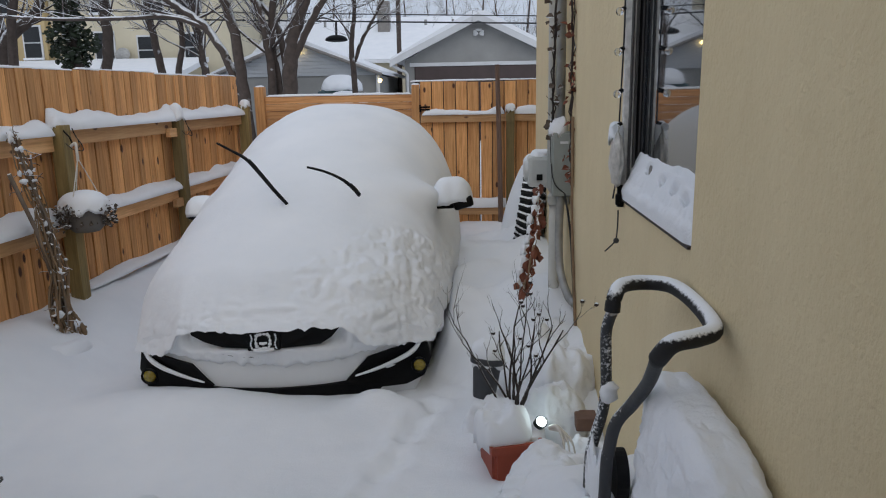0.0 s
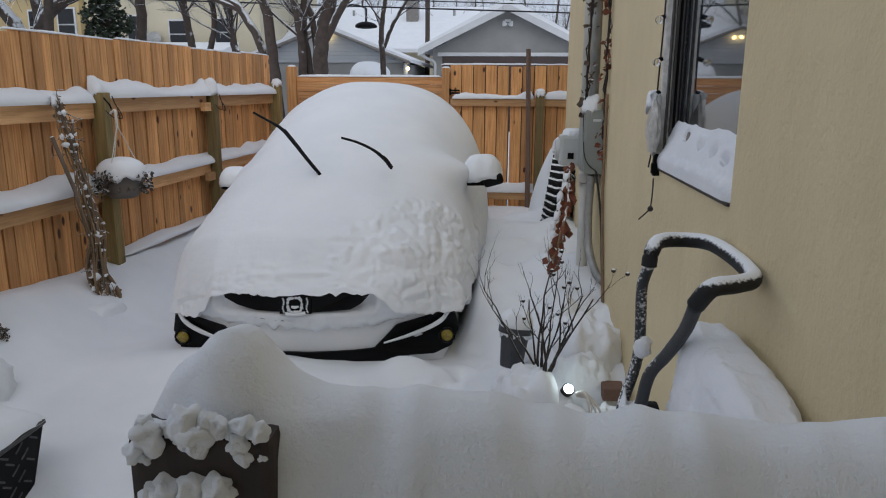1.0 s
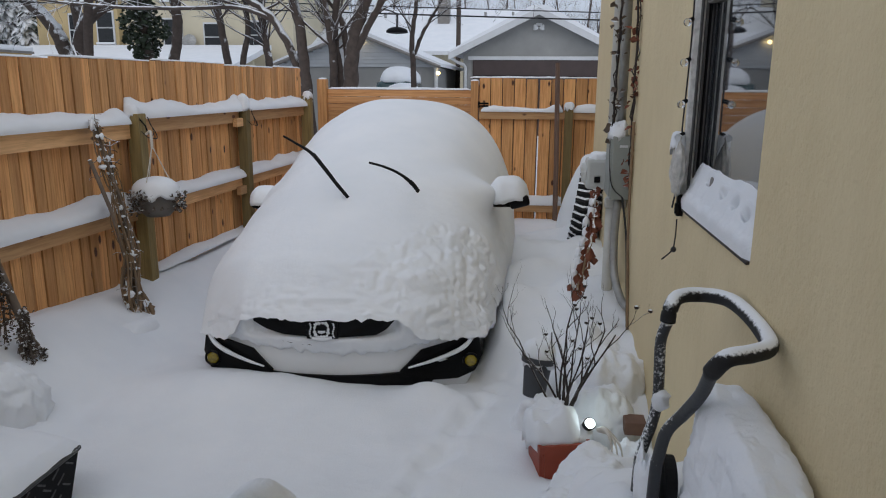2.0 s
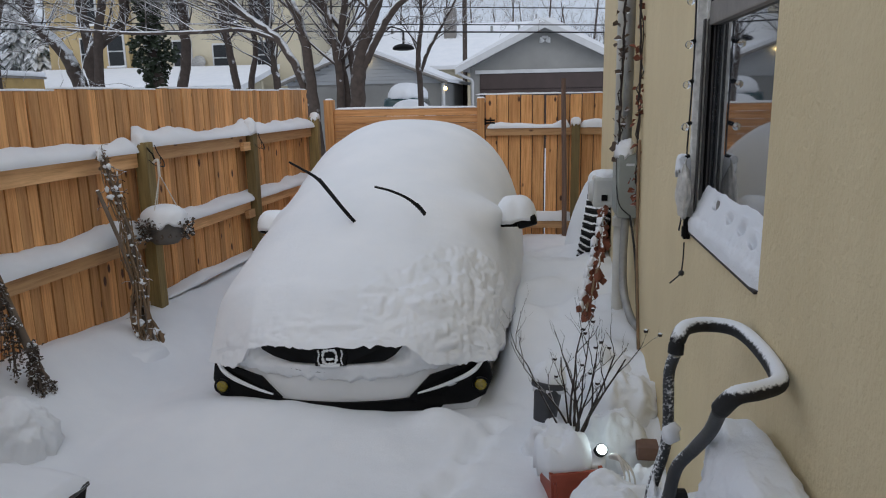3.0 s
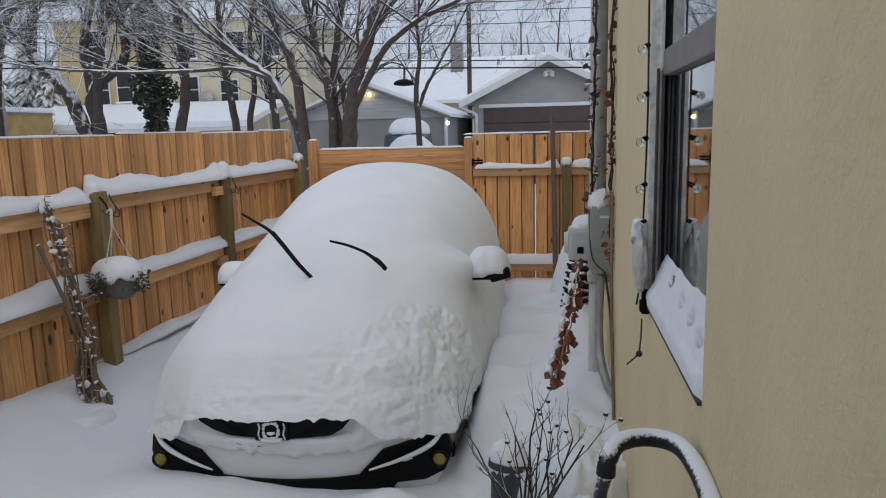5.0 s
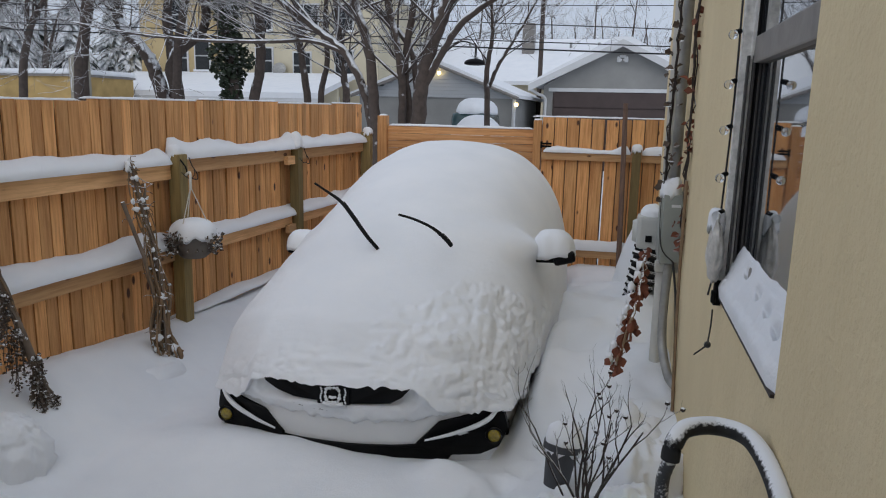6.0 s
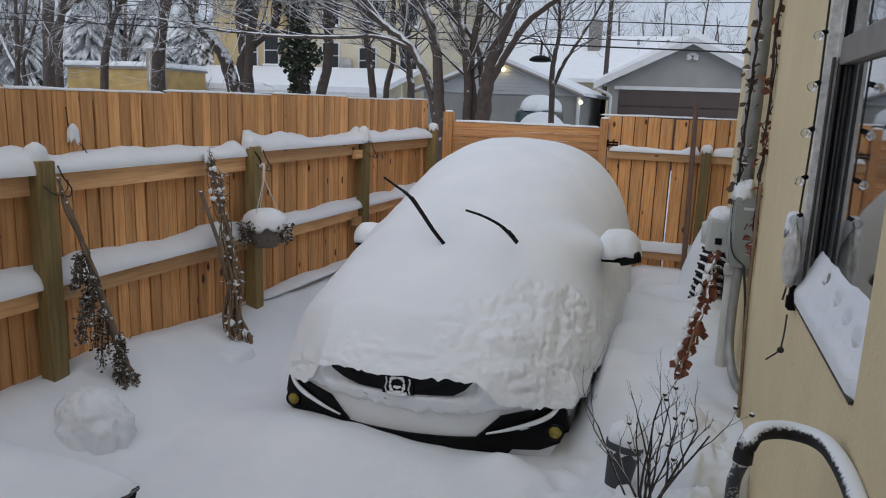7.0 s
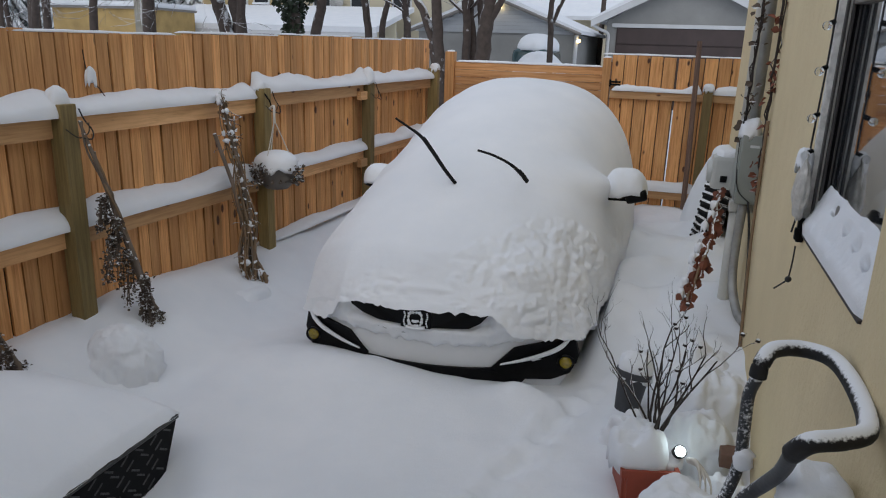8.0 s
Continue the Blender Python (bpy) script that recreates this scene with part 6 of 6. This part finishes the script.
# ---- poles, wires, hanging lamp ----
upole = thing("utility_pole", "dark wooden utility pole", "pole")
part("shaft", tube(bmesh.new(), [(-1.92, 28, 0.1), (-1.88, 28, 9.5)], [0.10, 0.08], 8), M_bark, upole)
for k, (za, zb, y, r) in enumerate(((4.05, 3.58, 15, .011), (3.92, 3.46, 15.2, .016), (4.9, 4.6, 15.4, .007), (5.25, 5.0, 15.5, .007), (4.55, 4.35, 15.3, .007), (4.45, 3.9, 15.1, .010))):
    w = bmesh.new()
    pts = [(-34 + 50 * q, y, za + (zb - za) * (-34 + 50 * q + 10.5) / 12.6 - 0.5 * math.sin(math.pi * q) * .25) for q in np.linspace(0, 1, 25)]
    tube(w, pts, r, 5)
    solid("overhead_wire", w, M_wire, "black overhead wire strung across the yard's end", "wire", group="overhead wires")
hl = thing("hanging_lamp", "dark round lamp hanging from a wire", "street lamp")
sh = bmesh.new()
bmesh.ops.create_uvsphere(sh, u_segments=20, v_segments=10, radius=0.3)
for v in sh.verts:
    v.co.z = v.co.z * (0.45 if v.co.z > 0 else 0.15)
part("shade", sh, M_black, hl, smooth=True, m=Matrix.Translation((-2.74, 20, 3.48)))
part("stem", tube(bmesh.new(), [(-2.74, 20, 3.55), (-2.73, 20, 3.95)], 0.03, 6), M_wire, hl)
part("arm", tube(bmesh.new(), curve([(-2.73, 20, 3.95), (-3.3, 20.6, 4.1), (-4.1, 21.5, 3.75), (-4.385, 21.9, 3.6)], 5), 0.02, 6), M_wire, hl)

# ---- trees ----
rng = random.Random(77)


def sprout(bm, p, d, length, r, depth, sag=0.0, kids=(2, 4)):
    """A twig that wanders, thins and forks."""
    n = 4 if depth else 3
    pts, rad = [Vector(p)], [r]
    for i in range(n):
        d = (d + Vector((rng.uniform(-.28, .28), rng.uniform(-.28, .28), rng.uniform(-.16, .20) - sag))).normalized()
        pts.append(pts[-1] + d * (length / n))
        rad.append(max(0.0035, r * (1 - 0.65 * (i + 1) / n)))
    tube(bm, pts, rad, 4 if r > 0.02 else 3, cap=False)
    if depth > 0:
        for k in range(rng.randint(*kids)):
            i = rng.randint(1, n)
            a = (d + Vector((rng.uniform(-1, 1), rng.uniform(-1, 1), rng.uniform(-.45, .75)))).normalized()
            sprout(bm, pts[i], a, length * rng.uniform(.45, .75), max(.005, rad[i] * .6), depth - 1, sag, kids)


def tree(label, limbs, twig_len=1.4, depth=2, per=7, start=0.35, flat=0.6, sag=0.0, name="tree"):
    """limbs: lists of (x, y, z, radius); twigs grow from the upper part of each."""
    t = thing(name, label, "tree")
    tw = bmesh.new()
    for k, limb in enumerate(limbs):
        bm = bmesh.new()
        ln = curve([p[:3] for p in limb], 6)
        rad = lerp_list([p[3] for p in limb], len(ln))
        ln = [p + Vector((rng.uniform(-1, 1), rng.uniform(-1, 1), rng.uniform(-1, 1))) * min(.03, r * .15) for p, r in zip(ln, rad)]
        tube(bm, ln, rad, 9)
        part("trunk" if k == 0 else "limb", bm, M_bark, t, smooth=True)
        total = sum((b - a).length for a, b in zip(ln, ln[1:]))
        for q in range(int(per * total / 2)):
            i = rng.randint(int(start * len(ln)), len(ln) - 1)
            dirn = (ln[min(i + 1, len(ln) - 1)] - ln[max(i - 1, 0)]).normalized()
            a = (dirn * .6 + Vector((rng.uniform(-1, 1), rng.uniform(-flat, flat), rng.uniform(-.35, .8)))).normalized()
            sprout(tw, ln[i], a, twig_len * rng.uniform(.5, 1.2), min(rad[i] * .45, .028), depth, sag)
    tagged(part("twigwork", tw, M_twig, t, "fine bare twigs edged with snow", smooth=True), kind="stuff")
    return t


Y = 12.0
tree("bare many-stemmed tree with snow-lined limbs behind the gate", [
    [(-2.10, Y, .2, 0.152), (-2.03, Y, 2.0, 0.124), (-1.92, Y, 2.91, 0.116), (-1.63, Y, 3.78, 0.100), (-1.36, Y, 4.55, 0.088), (-1.25, Y, 5.3, 0.076), (-1.1, Y, 7.5, 0.040)],
    [(-2.62, Y, .2, 0.120), (-2.76, Y, 2.1, 0.092), (-2.85, Y, 3.05, 0.080), (-3.08, Y, 3.79, 0.072), (-3.44, Y, 4.7, 0.060), (-3.8, Y, 5.4, 0.048), (-4.4, Y, 7.0, 0.024)],
    [(-2.70, Y, 1.4, 0.072), (-2.99, Y + .1, 2.52, 0.068), (-3.32, Y + .1, 3.13, 0.064), (-3.69, Y + .1, 3.42, 0.060), (-4.46, Y + .1, 3.97, 0.052), (-5.18, Y + .1, 4.7, 0.040), (-6.2, Y + .1, 5.5, 0.024)],
    [(-3.34, Y + .1, 3.12, 0.042), (-3.84, Y, 3.31, 0.037), (-4.83, Y - .1, 3.29, 0.034), (-5.83, Y - .2, 3.31, 0.028), (-6.95, Y - .3, 3.40, 0.021), (-8.2, Y - .3, 3.6, 0.010)],
    [(-2.35, Y + .2, .2, 0.088), (-2.36, Y + .2, 2.0, 0.068), (-2.39, Y + .2, 2.85, 0.064), (-2.64, Y + .2, 4.03, 0.056), (-2.80, Y + .2, 4.65, 0.048), (-3.1, Y + .2, 6.5, 0.024)],
    [(-2.28, Y + .35, .2, 0.080), (-2.28, Y + .35, 2.0, 0.064), (-2.36, Y + .35, 2.94, 0.060), (-2.25, Y + .35, 3.82, 0.056), (-2.0, Y + .35, 5.12, 0.044), (-1.9, Y + .35, 7, 0.024)],
    [(-1.98, Y, 2.55, 0.068), (-1.38, Y - .1, 3.5, 0.056), (-0.81, Y - .2, 3.9, 0.048), (-0.23, Y - .2, 4.15, 0.036), (0.6, Y - .2, 4.6, 0.020)],
    [(-2.15, Y + .4, 2.0, 0.056), (-2.25, Y + .4, 3.11, 0.052), (-2.66, Y + .4, 3.67, 0.044), (-3.11, Y + .4, 4.06, 0.036), (-3.9, Y + .4, 4.9, 0.020)],
    [(-1.60, Y, 3.8, 0.048), (-1.0, Y + .1, 4.5, 0.040), (-0.2, Y + .2, 5.2, 0.028), (0.8, Y + .2, 5.7, 0.012)],
], 1.7, 3, 6, 0.35, 0.5)
tree("bare forked tree with snow in its limbs beyond the fence", [
    [(-10.45, 18, .2, .24), (-10.43, 18, 2.34, .19), (-10.47, 18, 3.43, .17), (-9.52, 18, 4.31, .12), (-9.55, 18, 5.31, .12), (-8.86, 18, 6.23, .09), (-8.4, 18, 7.5, .05)],
    [(-10.50, 17.8, 1.6, .20), (-10.9, 17.8, 3.0, .18), (-11.2, 17.8, 3.6, .16), (-11.91, 17.8, 4.3, .14), (-11.87, 17.8, 5.18, .13), (-11.5, 17.8, 6.15, .10), (-11.9, 17.8, 7.6, .05)],
    [(-10.5, 18, 3.4, .14), (-10.7, 18.1, 4.6, .12), (-10.4, 18.2, 5.8, .09), (-10.0, 18.2, 7.2, .05)],
    [(-11.9, 17.8, 4.5, .10), (-12.9, 17.6, 5.4, .07), (-14.2, 17.5, 6.2, .04)],
], 2.2, 3, 6, 0.4, 0.8)
ivy = tree("trunk wrapped in dark ivy with snow on it", [
    [(-8.70, 18, .2, .20), (-8.75, 18, 2.33, .17), (-8.83, 18, 3.42, .15), (-8.95, 18, 4.56, .13), (-8.75, 18, 5.81, .10), (-8.85, 18, 7.5, .05)],
], 1.6, 2, 7, 0.55, 0.8)
lb = bmesh.new()
for k in range(2600):
    z = rng.uniform(2.0, 5.6)
    w = 0.55 * math.sin((z - 1.2) / 4.8 * math.pi) ** .7 * (0.75 + 0.35 * math.sin(z * 4.1))
    a = rng.uniform(0, 6.28)
    r = w * math.sqrt(rng.random())
    leaf(lb, (-8.83 + r * math.cos(a), 18 + r * math.sin(a), z), rng.uniform(.09, .18), rng)
tagged(part("ivy_leaves", lb, M_ivy, ivy, "dense dark ivy leaves"), kind="stuff")
for limb in (
    [(-7.65, 17, .2, .15), (-7.63, 17, 2.3, .13), (-7.42, 17, 3.3, .12), (-7.47, 17, 4.76, .10), (-7.5, 17, 5.94, .08), (-7.45, 17, 7.6, .04)],
    [(-6.20, 17, .2, .10), (-6.22, 17, 2.37, .09), (-6.33, 17, 3.24, .085), (-6.45, 17, 4.3, .07), (-6.47, 17, 5.61, .05), (-6.6, 17, 7.2, .025)],
    [(-5.9, 17, .2, .08), (-5.88, 17, 2.35, .075), (-5.70, 17, 3.34, .065), (-5.74, 17, 4.39, .055), (-5.57, 17, 5.54, .04), (-5.5, 17, 6.8, .02)],
    [(-5.15, 17, .2, .10), (-5.21, 17, 2.32, .09), (-5.29, 17, 3.05, .08), (-5.37, 17, 3.9, .06), (-5.6, 17, 5.2, .03)],
    [(-1.62, 16, .2, .07), (-1.64, 16, 2.4, .062), (-1.68, 16, 3.0, .055), (-1.58, 16, 3.82, .04), (-1.62, 16, 4.4, .03), (-1.7, 16, 5.6, .015)],
    [(-22.35, 22.5, .2, .24), (-22.3, 22.5, 2.4, .22), (-22.05, 22.5, 5.7, .19), (-21.9, 22.5, 8.5, .12)],
):
    tree("slim bare tree beyond the fence", [limb], 1.3, 2, 8, 0.45, 0.8)
tree("slim forked sapling with snow along it", [
    [(-1.66, 16.1, 2.7, .045), (-1.45, 16.1, 3.2, .04), (-1.23, 16.1, 3.57, .035), (-0.84, 16.1, 4.24, .025), (-.5, 16.1, 4.9, .012)],
], 1.0, 2, 8, 0.3, 0.8)
for x0, y0, z0 in ((-9.0, 14.5, 4.2), (-6.5, 13.5, 4.6), (-12.5, 16, 4.0), (-8.0, 15.5, 5.2), (-11.0, 15.0, 4.9), (-4.8, 14.8, 5.4)):
    tree("bare overhanging branches lined with snow", [
        [(x0 - 4.5, y0 + 1.5, .2, .12), (x0 - 4.3, y0 + 1.4, z0 * .7, .10), (x0 - 2.8, y0 + .6, z0 + .3, .06), (x0 - 0.5, y0, z0 + .8, .035), (x0 + 2.2, y0 - .3, z0 + .7, .012)],
        [(x0 - 4.2, y0 + 1.4, z0 * .8, .06), (x0 - 3.2, y0 + 1.0, z0 + 1.6, .045), (x0 - .8, y0 + .5, z0 + 2.4, .02)],
    ], 1.6, 3, 6, 0.35, 0.6, 0.05)
tree("bare tree reaching over from behind the house", [
    [(5.5, 14, .2, .16), (5.4, 14, 3.0, .13), (4.6, 14, 5.0, .09), (2.8, 13.8, 5.6, .05), (0.4, 13.6, 5.2, .02)],
    [(5.0, 14, 4.2, .07), (3.4, 14.2, 5.0, .05), (1.6, 14.3, 5.0, .03), (0.2, 14.4, 4.7, .012)],
    [(5.3, 14, 4.0, .08), (4.4, 14, 6.4, .05), (2.4, 14, 7.2, .02)],
], 1.4, 3, 6, 0.4, 0.6, 0.08)
# further trees closing the view
for k in range(16):
    x = -30 + 2.2 * k + rng.uniform(-.8, .8)
    y = rng.uniform(44, 50) if x > -9 else rng.uniform(36, 46) if x > -22 else rng.uniform(24, 30)
    if -7.5 < x < 4:
        y = rng.uniform(45, 52)
    h = rng.uniform(7.5, 10.5)
    lean = rng.uniform(-.8, .8)
    tree("bare winter tree dusted with snow", [
        [(x, y, .2, .13), (x + lean * .2, y, 2.4, .11), (x + lean * .5, y, 4.4, .085), (x + lean, y, h, .03)],
        [(x + lean * .3, y, 2.9, .09), (x - .9, y + .2, 4.6, .06), (x - 1.6, y + .3, h * .85, .02)],
        [(x + lean * .4, y, 3.4, .08), (x + 1.0, y - .2, 5.0, .06), (x + 1.5, y - .2, h * .8, .02)],
    ], 2.1, 2, 5, 0.3, 0.9)


def conifer(x, y, h, w, seed):
    rnd = random.Random(seed)
    t = thing("conifer", "tall evergreen laden with snow", "tree", group="evergreens beyond the shed")
    part("trunk", tube(bmesh.new(), [(x, y, .1), (x, y, h)], [.2, .03], 7), M_bark, t)
    bm = bmesh.new()
    n = int(70 * h)
    for k in range(n):
        z = 0.7 + (h - .8) * rnd.random() ** 1.15
        r = w * (1 - z / h) ** .8 * rnd.uniform(.55, 1.05)
        a = rnd.uniform(0, 6.28)
        o = Vector((math.cos(a), math.sin(a), 0))
        s_ = Vector((-o.y, o.x, 0))
        p = Vector((x, y, z + .25))
        prev = None
        for q in range(6):
            f = q / 5
            c = p + o * (r * f) + Vector((0, 0, -.55 * f * f * r))
            ww = .26 * (1 - f * .75) * (1 if q else .3)
            row = [bm.verts.new(c - s_ * ww + Vector((0, 0, -.12 + rnd.uniform(-.05, .05)))), bm.verts.new(c + Vector((0, 0, rnd.uniform(-.03, .04)))), bm.verts.new(c + s_ * ww + Vector((0, 0, -.12 + rnd.uniform(-.05, .05))))]
            if prev:
                for i in range(2):
                    bm.faces.new((prev[i], prev[i + 1], row[i + 1], row[i]))
            prev = row
    tagged(part("foliage", bm, M_conifer, t, "drooping snowy boughs"), kind="stuff")


for k, (x, y, h, w) in enumerate(((-31, 29, 8.5, 3.2), (-27.5, 30, 8.5, 3.0), (-24.9, 31, 7.4, 2.8), (-22.9, 33, 6.0, 2.4), (-21.0, 34, 5.2, 2.2), (-34, 27, 9, 3.0), (-29, 33, 9.5, 3.2), (-25.5, 35, 8, 3.0))):
    conifer(x, y, h, w, 200 + k)
# thicket behind the roofs
far = bmesh.new()
for k in range(230):
    x = rng.uniform(-45, 30)
    y = rng.uniform(62, 72)
    sprout(far, (x, y, .3), Vector((rng.uniform(-.15, .15), 0, 1)).normalized(), rng.uniform(5, 7.5), .09, 2, 0, (3, 5))
solid("far_woods", far, M_twig, "grey bare woods far behind the roofs", "trees", kind="stuff")
